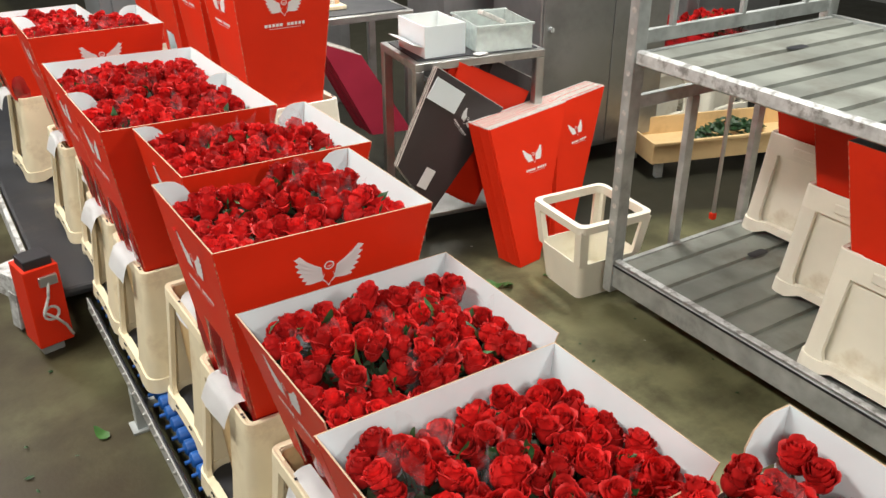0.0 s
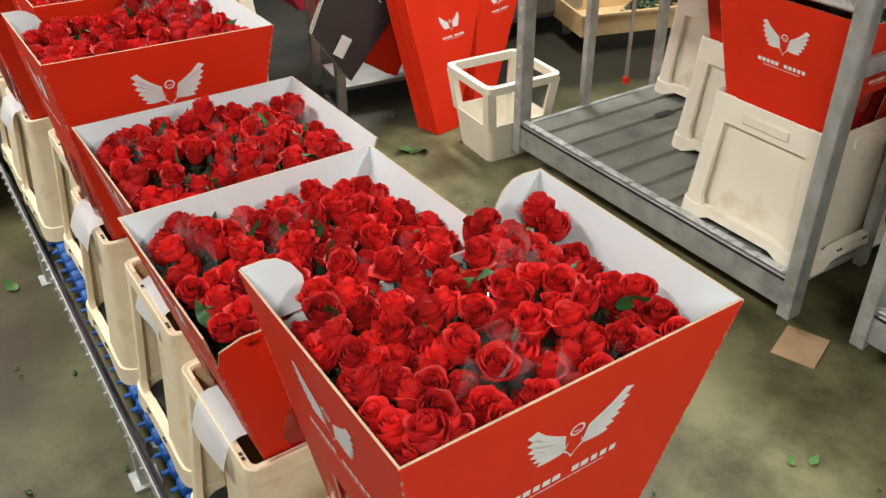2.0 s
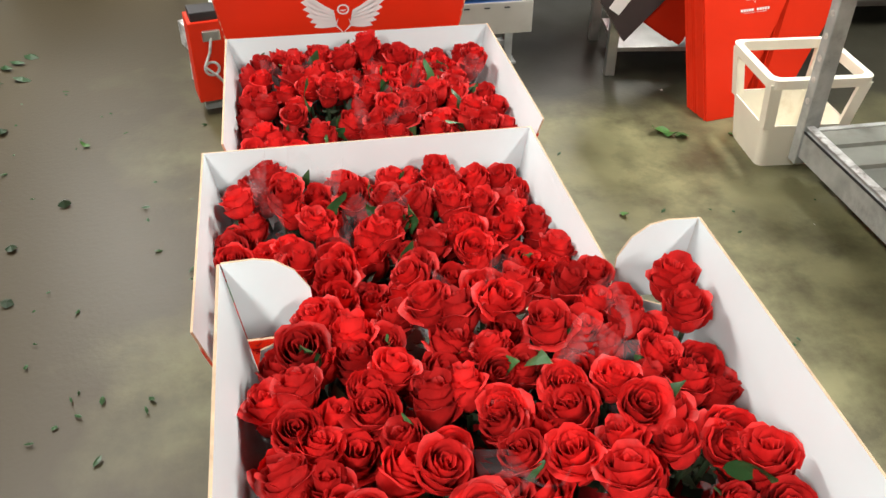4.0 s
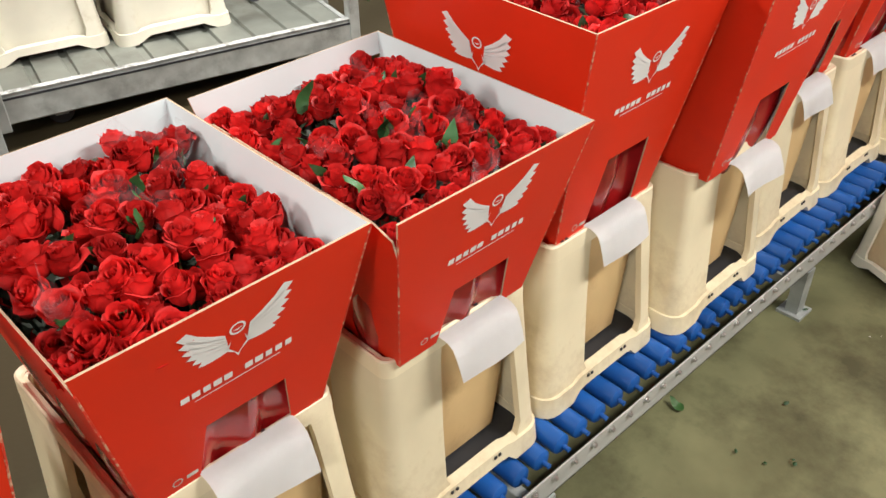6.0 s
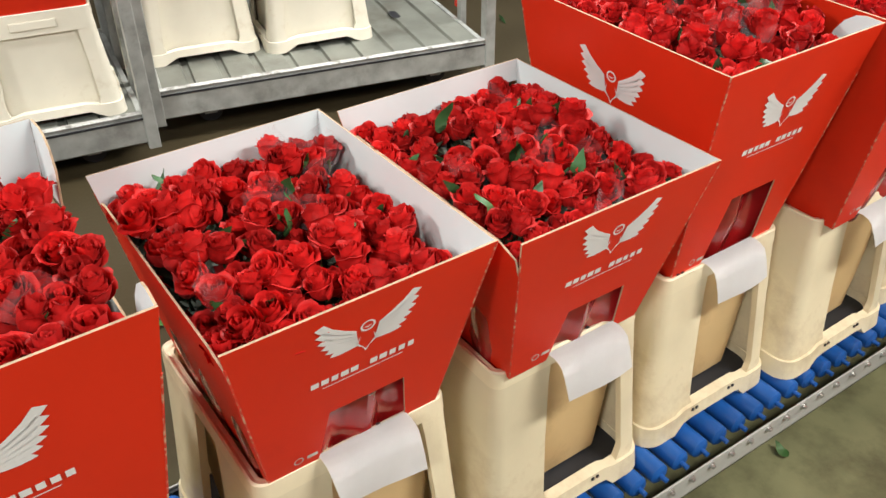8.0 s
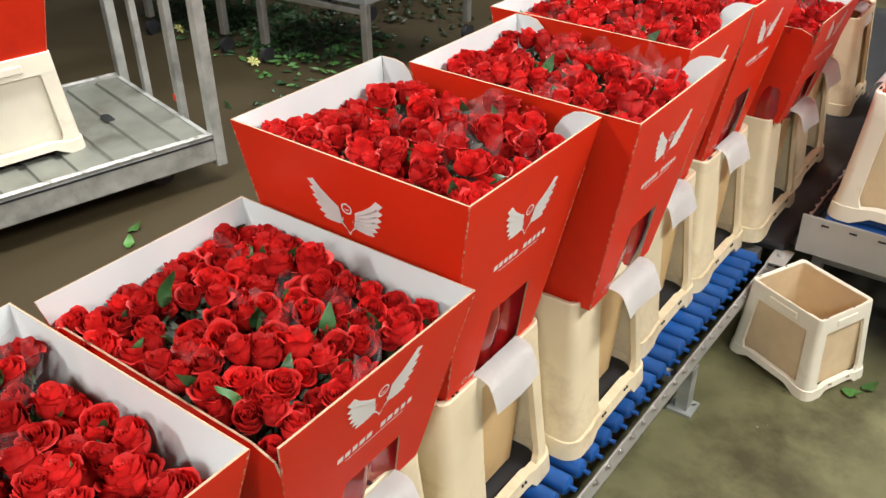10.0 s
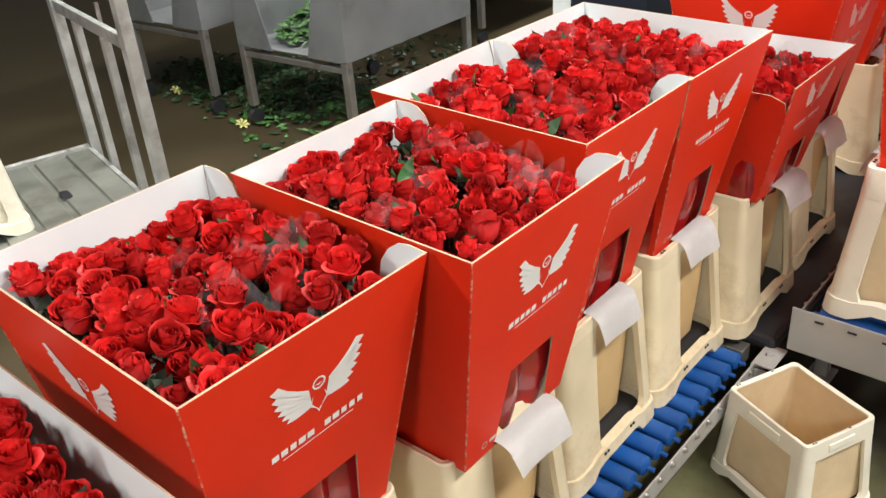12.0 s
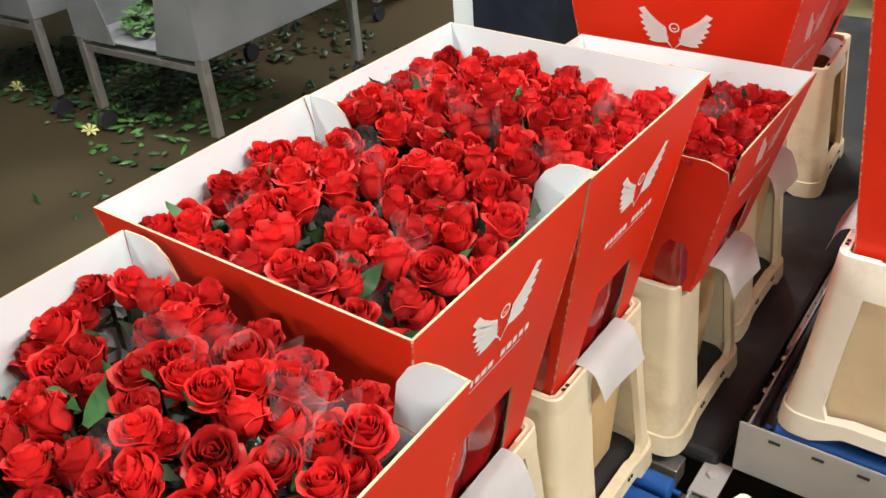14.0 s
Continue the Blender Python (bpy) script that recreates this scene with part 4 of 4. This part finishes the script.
wb = open_box("white_carton", T1 @ pose(-0.165, -0.03, 0.857, 0, 0, 4), 0.20, 0.26, 0.135, 0.004, INNER, "open white cardboard carton on the steel table", "carton", TAN)
part("front_lip", box(-0.13, 0.0, 0.055, 0.06, 0.22, 0.004, pose(0, 0, 0, 0, 18, 0), 0), INNER, wb)
cb = open_box("plastic_bin", T1 @ pose(0.135, -0.03, 0.857, 0, 0, -4), 0.27, 0.30, 0.115, 0.005, CLEARBIN, "frosted clear plastic bin with tools on the steel table", "bin")
part("rim", box(0, -0.152, 0.112, 0.285, 0.012, 0.012), CLEARBIN, cb)
part("rim", box(0, 0.152, 0.112, 0.285, 0.012, 0.012), CLEARBIN, cb)
tool = thing("hand_tool", T1 @ pose(0.14, -0.02, 0.97, 0, 24, 20), "grey tool lying across the plastic bin", "tool")
part("tool_body", box(0, 0, 0, 0.17, 0.035, 0.02), GREY, tool)
paper = thing("paper_slip", T1 @ pose(0.0, -0.19, 0.858, 0, 0, 20), "small white paper slip on the table mat", "paper")
part("slip", box(0, 0, 0.001, 0.06, 0.04, 0.002), WHITE, paper)
cup = thing("orange_cup", pose(1.02, 3.02, 0.858), "orange plastic cup on the rear table", "cup")
bm = bmesh.new()
tube_bm(bm, (0, 0, 0), (0, 0, 0.12), 0.04, 20, 0.045)
part("cup_body", bm, ORANGE, cup)
plate = thing("tray_of_parts", pose(1.28, 3.08, 0.858), "shallow tray with small pale items", "tray")
part("tray", box(0, 0, 0.01, 0.24, 0.18, 0.02), CREAM, plate)
for k in range(7):
    part("item", box(-0.09 + 0.03 * k, 0.03 * math.sin(k * 2), 0.03, 0.03, 0.04, 0.025, pose(0, 0, 0, 0, 0, 40 * k)), GREY if k % 2 else TAN, plate)


def card_bundle(name, bl, br, tr, tl, n, step, material, label, marks=0.0, mark_at=(0.5, 0.74), fan=0.003, edge_mat=GREY, side_mat=None, seed=1):
    """A bundle of flat card sleeves given by its front sheet's four corners; sheets follow behind one another."""
    bl, br, tr, tl = Vector(bl), Vector(br), Vector(tr), Vector(tl)
    c = thing(name, Matrix.Translation(bl), label, "card stack")
    s = (br - bl).normalized()
    nrm = s.cross(tl - bl).normalized()
    if nrm.y > 0:
        nrm = -nrm
    v = nrm.cross(s).normalized()
    if v.z < 0:
        v = -v
    pts = [((q - bl).dot(s), (q - bl).dot(v)) for q in (bl, br, tr, tl)]
    back = Vector((-nrm.x, -nrm.y, 0)).normalized()
    rnd = random.Random(seed)
    for k in range(n):
        bm = bmesh.new()
        o = back * (k * step) + s * (rnd.uniform(-1, 1) * fan) + v * (abs(rnd.uniform(-1, 1)) * fan)
        axes = (o, s, v, nrm)
        prism(bm, pts, step * 0.8, axes)
        sh = part("card_sheet", bm, [material, material, side_mat or material], c)
        bm = bmesh.new()
        (ax, ay), (bx, by) = pts[3], pts[2]
        prism(bm, [(ax, ay), (bx, by), (bx, by + 0.003), (ax, ay + 0.003)], step * 0.97, axes)
        part("top_edge", bm, edge_mat, sh)
        if k == 0 and marks:
            q = tl.lerp(tr, mark_at[0]) * mark_at[1] + bl.lerp(br, mark_at[0]) * (1 - mark_at[1])
            d = q - bl
            print_marks(sh, (o + s * d.dot(s), s, v, nrm), d.dot(v), marks, True)
    return c


card_bundle("red_card_stack", (1.423, 1.422, 0.0), (1.545, 1.442, 0.0), (1.884, 1.780, 0.58), (1.397, 1.650, 0.58), 16, 0.0085, RED, "stack of flat red card sleeves with grey edges on the floor", marks=0.135, mark_at=(0.56, 0.72), seed=2)
card_bundle("red_card_stack", (1.655, 1.475, 0.0), (1.78, 1.51, 0.0), (2.27, 1.885, 0.58), (1.893, 1.784, 0.58), 14, 0.0085, RED, "flat red card sleeves leaning beside another stack, white winged mark", marks=0.125, mark_at=(0.45, 0.77), seed=3)
card_bundle("charcoal_card_stack", (1.02, 1.80, 0.44), (1.195, 1.80, 0.185), (1.575, 1.80, 0.605), (1.225, 1.80, 0.845), 6, 0.006, DARKCARD, "charcoal card sleeves with a white winged mark, slumped against the table", marks=0.11, mark_at=(0.66, 0.76), side_mat=GREY, seed=4)
card_bundle("red_card_sheets", (1.20, 1.845, 0.30), (1.45, 1.845, 0.13), (1.74, 1.845, 0.63), (1.36, 1.845, 0.83), 9, 0.009, RED, "loose red card sheets slumped under the table edge", fan=0.022, edge_mat=RED, seed=5)
card_bundle("black_card_stack", (1.40, 1.945, 0.28), (1.56, 1.945, 0.20), (1.90, 1.945, 0.64), (1.62, 1.945, 0.79), 9, 0.009, DARKCARD, "black card sheets behind the red ones", edge_mat=GREY, seed=6)
card_bundle("maroon_card_stack", (1.345, 2.64, 0.262), (1.582, 2.64, 0.246), (1.298, 2.64, 0.695), (1.069, 2.64, 0.789), 20, 0.010, MAROON, "stack of dark red card sleeves leaning under the rear table", edge_mat=GREY, fan=0.006, seed=7)
label_card = thing("folded_card", pose(1.225, 1.795, 0.748, 0, 35, 0), "folded white card panel at the top of the charcoal cards", "card")
part("panel_sheet", box(0.045, -0.006, 0.0, 0.17, 0.004, 0.10, bevel=0), INNER, label_card)
label_low = thing("white_label", pose(1.16, 1.795, 0.36, 0, 35, 0), "small white label on the charcoal card", "label")
part("label_sheet", box(0, -0.004, 0.0, 0.055, 0.002, 0.095, bevel=0), WHITE, label_low)


# ---- open crate beside the trolley ----
def build_open_crate(m):
    c = thing("open_crate", m, "cream plastic crate with an open frame, standing on the floor", "crate")
    bm = bmesh.new()
    loft(bm, [rounded_ring(0.135, 0.125, 0.03, 0.0), rounded_ring(0.155, 0.145, 0.03, 0.17), rounded_ring(0.150, 0.140, 0.03, 0.17), rounded_ring(0.131, 0.121, 0.03, 0.006)], True, True, True)
    part("tub", bm, CREAM_CLEAN, c, smooth=False)
    for sx in (1, -1):
        for sy in (1, -1):
            bm = bmesh.new()
            loft(bm, [[(sx * (a + q * 0.0), sy * b2, z) for a, b2 in ((0.115 + k, 0.145 + k), (0.155 + k, 0.145 + k), (0.155 + k, 0.105 + k), (0.140 + k, 0.105 + k), (0.140 + k, 0.130 + k), (0.115 + k, 0.130 + k))] for q, (z, k) in enumerate(((0.16, 0.0), (0.335, 0.022)))], True, True, True)
            part("corner_post", bm, CREAM_CLEAN, c)
    bm = bmesh.new()
    loft(bm, [rounded_ring(0.182, 0.172, 0.035, 0.322), rounded_ring(0.184, 0.174, 0.035, 0.355), rounded_ring(0.160, 0.150, 0.03, 0.357), rounded_ring(0.158, 0.148, 0.03, 0.322), rounded_ring(0.182, 0.172, 0.035, 0.322)])
    part("rim", bm, CREAM_CLEAN, c)
    return c


build_open_crate(pose(1.605, 1.195, 0, 0, 0, -4))


# ---- background machines and tables ----
def build_bin_table(m, lx, ly, z0, z1, label, plants=True):
    c = thing("sheet_metal_bin", m, label, "steel bin")
    for s in (1, -1):
        part("side_sheet", box(s * (lx / 2), 0, (z0 + z1) / 2, 0.006, ly, z1 - z0), SHEET, c)
        if s < 0 and plants:
            axes = (Vector((0, -ly / 2, z0)), Vector((1, 0, 0)), Vector((0, 0, 1)), Vector((0, -1, 0)))
            for e in (1, -1):
                bm = bmesh.new()
                pts = [(lx / 2, 0), (lx / 2, z1 - z0), (lx / 2 - 0.10, z1 - z0), (lx / 2 - 0.26, 0)]
                prism(bm, [(e * u, v) for u, v in pts], 0.005, axes)
                part("end_sheet", bm, SHEET, c)
        else:
            part("end_sheet", box(0, s * (ly / 2), (z0 + z1) / 2, lx - 0.008, 0.006, z1 - z0), SHEET, c)
        for t in (1, -1):
            leg = part("leg", box(s * (lx / 2 - 0.02), t * (ly / 2 - 0.02), z0 / 2 + 0.06, 0.04, 0.04, z0 - 0.1), STEEL, c)
            bm = bmesh.new()
            tube_bm(bm, (s * (lx / 2 - 0.02) - 0.015, t * (ly / 2 - 0.02), 0.045), (s * (lx / 2 - 0.02) + 0.015, t * (ly / 2 - 0.02), 0.045), 0.045, 16)
            part("wheel", bm, BLACK, leg)
    part("bottom_sheet", box(0, 0, z0 + 0.004, lx - 0.02, ly - 0.02, 0.006), SHEET, c)
    part("cross_bar", box(0, -ly / 2 + 0.02, z0 - 0.04, lx, 0.03, 0.03), STEEL, c)
    return c


build_bin_table(pose(-2.52, 3.05, 0, 0, 0, 3), 0.78, 1.0, 0.44, 1.05, "grey sheet metal bin on legs with castors")
build_bin_table(pose(-3.55, 3.0, 0, 0, 0, 3), 0.70, 1.0, 0.48, 1.05, "grey sheet metal bin on legs beside a heap of leaves")
build_bin_table(pose(-3.1, 4.9, 0, 0, 0, 2), 0.80, 1.2, 0.42, 1.0, "grey sheet metal bin far along the hall")
cab = thing("dark_cabinet", pose(-1.52, 4.15, 0), "dark navy machine cabinet with a white side panel", "cabinet")
part("cabinet_body", box(0.03, 0, 0.75, 0.46, 0.5, 1.5), NAVY, cab)
part("side_panel", box(-0.27, 0, 0.75, 0.12, 0.46, 1.5), INNER, cab, "white panel")
scr = thing("steel_cabinet", pose(2.57, 2.46, 0, 0, 0, -6), "tall pale sheet metal cabinet with a small lock", "cabinet")
part("cabinet_body", box(0, 0, 0.80, 0.82, 0.5, 1.40, bevel=0.008), STAINLESS, scr)
part("cabinet_door", box(-0.18, -0.258, 0.80, 0.44, 0.012, 1.34), STAINLESS, scr)
part("cabinet_door", box(0.225, -0.258, 0.80, 0.36, 0.012, 1.34), STAINLESS, scr)
bm = bmesh.new()
tube_bm(bm, (-0.36, -0.262, 0.80), (-0.36, -0.285, 0.80), 0.014, 14)
part("lock", bm, GALV, scr)
for sx in (1, -1):
    for sy in (1, -1):
        part("leg", box(sx * 0.38, sy * 0.21, 0.05, 0.04, 0.04, 0.10), STEEL, scr)
for x, y, w, h, mt, lb in ((1.55, 4.2, 0.7, 1.35, STAINLESS, "pale machine housing at the back of the hall"), (0.75, 4.5, 0.7, 1.3, SHEET, "grey steel machine far along the hall"), (4.25, 3.0, 0.95, 1.0, STAINLESS, "steel machine housing behind the trolley")):
    mc = thing("rear_machine", pose(x, y, 0), lb, "machine")
    part("machine_body", box(0, 0, h / 2, w, 0.45, h, bevel=0.01), mt, mc)
    part("top_panel", box(0, -0.03, h + 0.02, w * 0.9, 0.35, 0.04), GALV, mc)
    part("door_panel", box(0, -0.23, h * 0.55, w * 0.8, 0.012, h * 0.7), mt, mc)
gb = open_box("grey_bin", pose(2.20, 3.05, 0.40), 0.55, 0.4, 0.72, 0.006, STAINLESS, "tall pale grey bin behind the packing table", "bin")
bs = thing("bin_stand", pose(2.20, 3.05, 0), "low steel stand under the grey bin", "stand")
part("stand_top", box(0, 0, 0.38, 0.56, 0.42, 0.03), STEEL, bs)
for sx in (1, -1):
    for sy in (1, -1):
        part("leg", box(sx * 0.25, sy * 0.18, 0.182, 0.03, 0.03, 0.365), STEEL, bs)
rk = thing("card_rack", pose(2.80, 3.15, 0), "low steel rack with a white ledge", "rack")
part("rack_shelf", box(0, 0, 0.53, 0.6, 0.4, 0.04), INNER, rk)
for sx in (1, -1):
    for sy in (1, -1):
        part("leg", box(sx * 0.28, sy * 0.18, 0.255, 0.03, 0.03, 0.51), STEEL, rk)
card_bundle("red_card_stack", (2.55, 3.05, 0.551), (3.05, 3.05, 0.551), (3.05, 3.1, 0.80), (2.55, 3.1, 0.80), 8, 0.009, RED, "red card sleeves in a rack behind the table", seed=8)
build_container(pose(3.30, 2.58, 0.03, 0, 0, 8), "cream flower container of roses behind the trolley", "containers behind", even=True)
build_container(pose(3.78, 2.52, 0.03, 0, 0, 4), "cream flower container of roses behind the trolley", "containers behind", even=True)
build_roses(pose(3.30, 2.58, 0.64, 0, 0, 8), 0.19, 0.15, 81, "red roses standing in a container behind the trolley", films=1, spacing=0.055, leaves=8, stem_len=0.2, group="roses behind")
build_roses(pose(3.78, 2.52, 0.62, 0, 0, 4), 0.19, 0.15, 82, "red roses standing in a container behind the trolley", films=1, spacing=0.055, leaves=8, stem_len=0.2, group="roses behind")
tray = thing("planter_tray", pose(3.22, 1.86, 0.10, 0, 0, -17), "long cream crate with green cuttings", "crate")
# The tray's shade comes from the darker tan colour.
part("tray_side", box(0, -0.2, 0.06, 1.15, 0.012, 0.12), CREAM_IN, tray)
part("tray_side", box(0, 0.2, 0.06, 1.15, 0.012, 0.12), CREAM_IN, tray)
part("tray_end", box(-0.57, 0, 0.06, 0.012, 0.388, 0.12), CREAM_IN, tray)
part("tray_end", box(0.57, 0, 0.06, 0.012, 0.388, 0.12), CREAM_IN, tray)
part("tray_rim", box(0, -0.21, 0.115, 1.16, 0.02, 0.018), CREAM_IN, tray)
part("tray_bottom", box(0, 0, 0.01, 1.12, 0.388, 0.012), CREAM_IN, tray)
for sx in (1, -1):
    for sy in (1, -1):
        part("leg", box(sx * 0.5, sy * 0.15, -0.047, 0.04, 0.04, 0.105), GALV, tray)


# ---- leaves, cuttings and litter on the floor ----
def leaf_heap(name, cx, cy, rx, ry, n, seed, label, h=0.05, mt=LEAFY, size=1.0):
    rnd = random.Random(seed)
    bm = bmesh.new()
    for k in range(n):
        a, r = rnd.uniform(0, 6.28), math.sqrt(rnd.random()) * (0.7 + 0.3 * rnd.random())
        x, y = cx + rx * r * math.cos(a), cy + ry * r * math.sin(a)
        z = 0.004 + h * (1 - r) * rnd.random() + 0.006 * rnd.random()
        ln, w, t = rnd.uniform(0.016, 0.05), rnd.uniform(0.009, 0.024), rnd.uniform(0, 6.28)
        ln, w = ln * size, w * size
        d, e = Vector((math.cos(t), math.sin(t), rnd.uniform(-0.05, 0.35))), Vector((-math.sin(t), math.cos(t), rnd.uniform(-0.2, 0.2)))
        p = Vector((x, y, z))
        lift = Vector((0, 0, (0.006 + 0.01 * rnd.random()) * size))
        vs = [bm.verts.new(v) for v in (p - d * ln, p + e * w - d * ln * 0.2, p + e * w * 0.8 + d * ln * 0.5, p + d * ln, p - e * w * 0.8 + d * ln * 0.5, p - e * w - d * ln * 0.2)]
        m = bm.verts.new(p + lift)
        for i in range(6):
            bm.faces.new((vs[i], vs[(i + 1) % 6], m))
    ob = mesh_object(name, bm, mt)
    return tagged(ob, label, "leaves", kind="stuff")


leaf_heap("leaf_litter", -3.35, 3.0, 1.1, 0.55, 700, 3, "heap of cut green leaves on the wet floor")
leaf_heap("leaf_litter", -3.0, 3.6, 0.8, 0.9, 220, 4, "scattered green leaves under the bins")
leaf_heap("leaf_litter", -2.0, 2.3, 0.9, 0.6, 45, 5, "a few green leaves on the wet brown floor", h=0.01)
leaf_heap("leaf_litter", -1.25, 0.9, 0.4, 0.9, 22, 6, "a few green leaves beside the trolley", h=0.01)
leaf_heap("leaf_litter", -2.62, 2.95, 0.26, 0.36, 420, 7, "bright green cuttings heaped in a steel bin", h=0.22, mt=LEAFB).location.z = 0.46
leaf_heap("leaf_litter", -2.75, 2.75, 0.7, 0.5, 90, 9, "bright green leaves scattered round a heap", h=0.03, mt=LEAFB)
leaf_heap("leaf_litter", 3.20, 1.86, 0.36, 0.11, 200, 8, "green cuttings in a cream crate", h=0.16).location.z = 0.13
FALLEN = [(-1.51, 1.78, 0.08), (-1.70, 1.12, 0.06), (-1.77, 1.62, 0.04), (-1.86, 0.89, 0.05), (-1.76, 0.82, 0.05), (1.25, 1.38, 0.07), (1.29, 1.35, 0.06), (1.22, 1.36, 0.05), (1.16, -0.763, 0.028), (1.12, -0.74, 0.024), (-0.407, 1.215, 0.05), (0.25, 0.675, 0.035), (0.415, 0.401, 0.025), (0.88, 0.87, 0.03), (0.585, 1.556, 0.05), (0.63, 1.59, 0.04), (-1.1, -0.4, 0.03), (-0.9, 1.6, 0.03), (1.48, 1.31, 0.03)]
FLEAF = leaf_mesh(9, 0.05, 0.016)
FLEAF.materials[0] = LEAFB
for k, (x, y, s) in enumerate(FALLEN):
    ob = new("fallen_leaf", FLEAF)
    ob.matrix_basis = pose(x, y, 0.008, 84, 0, 57 * k) @ Matrix.Scale(s / 0.05 * 1.25, 4)
    tagged(ob, "single green rose leaf lying on the concrete", "leaf", "fallen leaves")
for k, (x, y) in enumerate(((-2.90, 2.47), (-3.75, 2.62), (-3.95, 3.0))):
    ob = thing("pale_bloom", pose(x, y, 0.012, 20 * k, 30, 50 * k), "pale yellow-green cut bloom on the wet floor", "flower", "fallen blooms")
    bm = bmesh.new()
    for q in range(7):
        a = math.tau * q / 7
        vs = [bm.verts.new(v) for v in ((0, 0, 0.004), (0.03 * math.cos(a - 0.35), 0.03 * math.sin(a - 0.35), 0.018), (0.042 * math.cos(a), 0.042 * math.sin(a), 0.012), (0.03 * math.cos(a + 0.35), 0.03 * math.sin(a + 0.35), 0.018))]
        bm.faces.new(vs)
    part("petals", bm, PALE, ob)
slip = thing("card_scrap", pose(1.54, -0.44, 0.0, 0, 0, 20), "flat tan cardboard scrap on the floor", "scrap")
part("scrap_sheet", box(0, 0, 0.003, 0.16, 0.13, 0.004, bevel=0), TAN, slip)

leaf_heap("floor_debris", 0.9, 0.5, 1.2, 1.9, 9, 21, "small pale bits of card and petal on the concrete", h=0.0, mt=GREY, size=0.16)
leaf_heap("floor_debris", 0.7, 0.3, 1.2, 2.0, 60, 22, "small dark crumbs of leaf on the concrete", h=0.0, mt=LEAFY, size=0.28)
leaf_heap("floor_debris", -1.0, 0.9, 0.8, 1.6, 60, 23, "small dark crumbs of leaf beside the conveyor", h=0.0, mt=LEAFY, size=0.35)
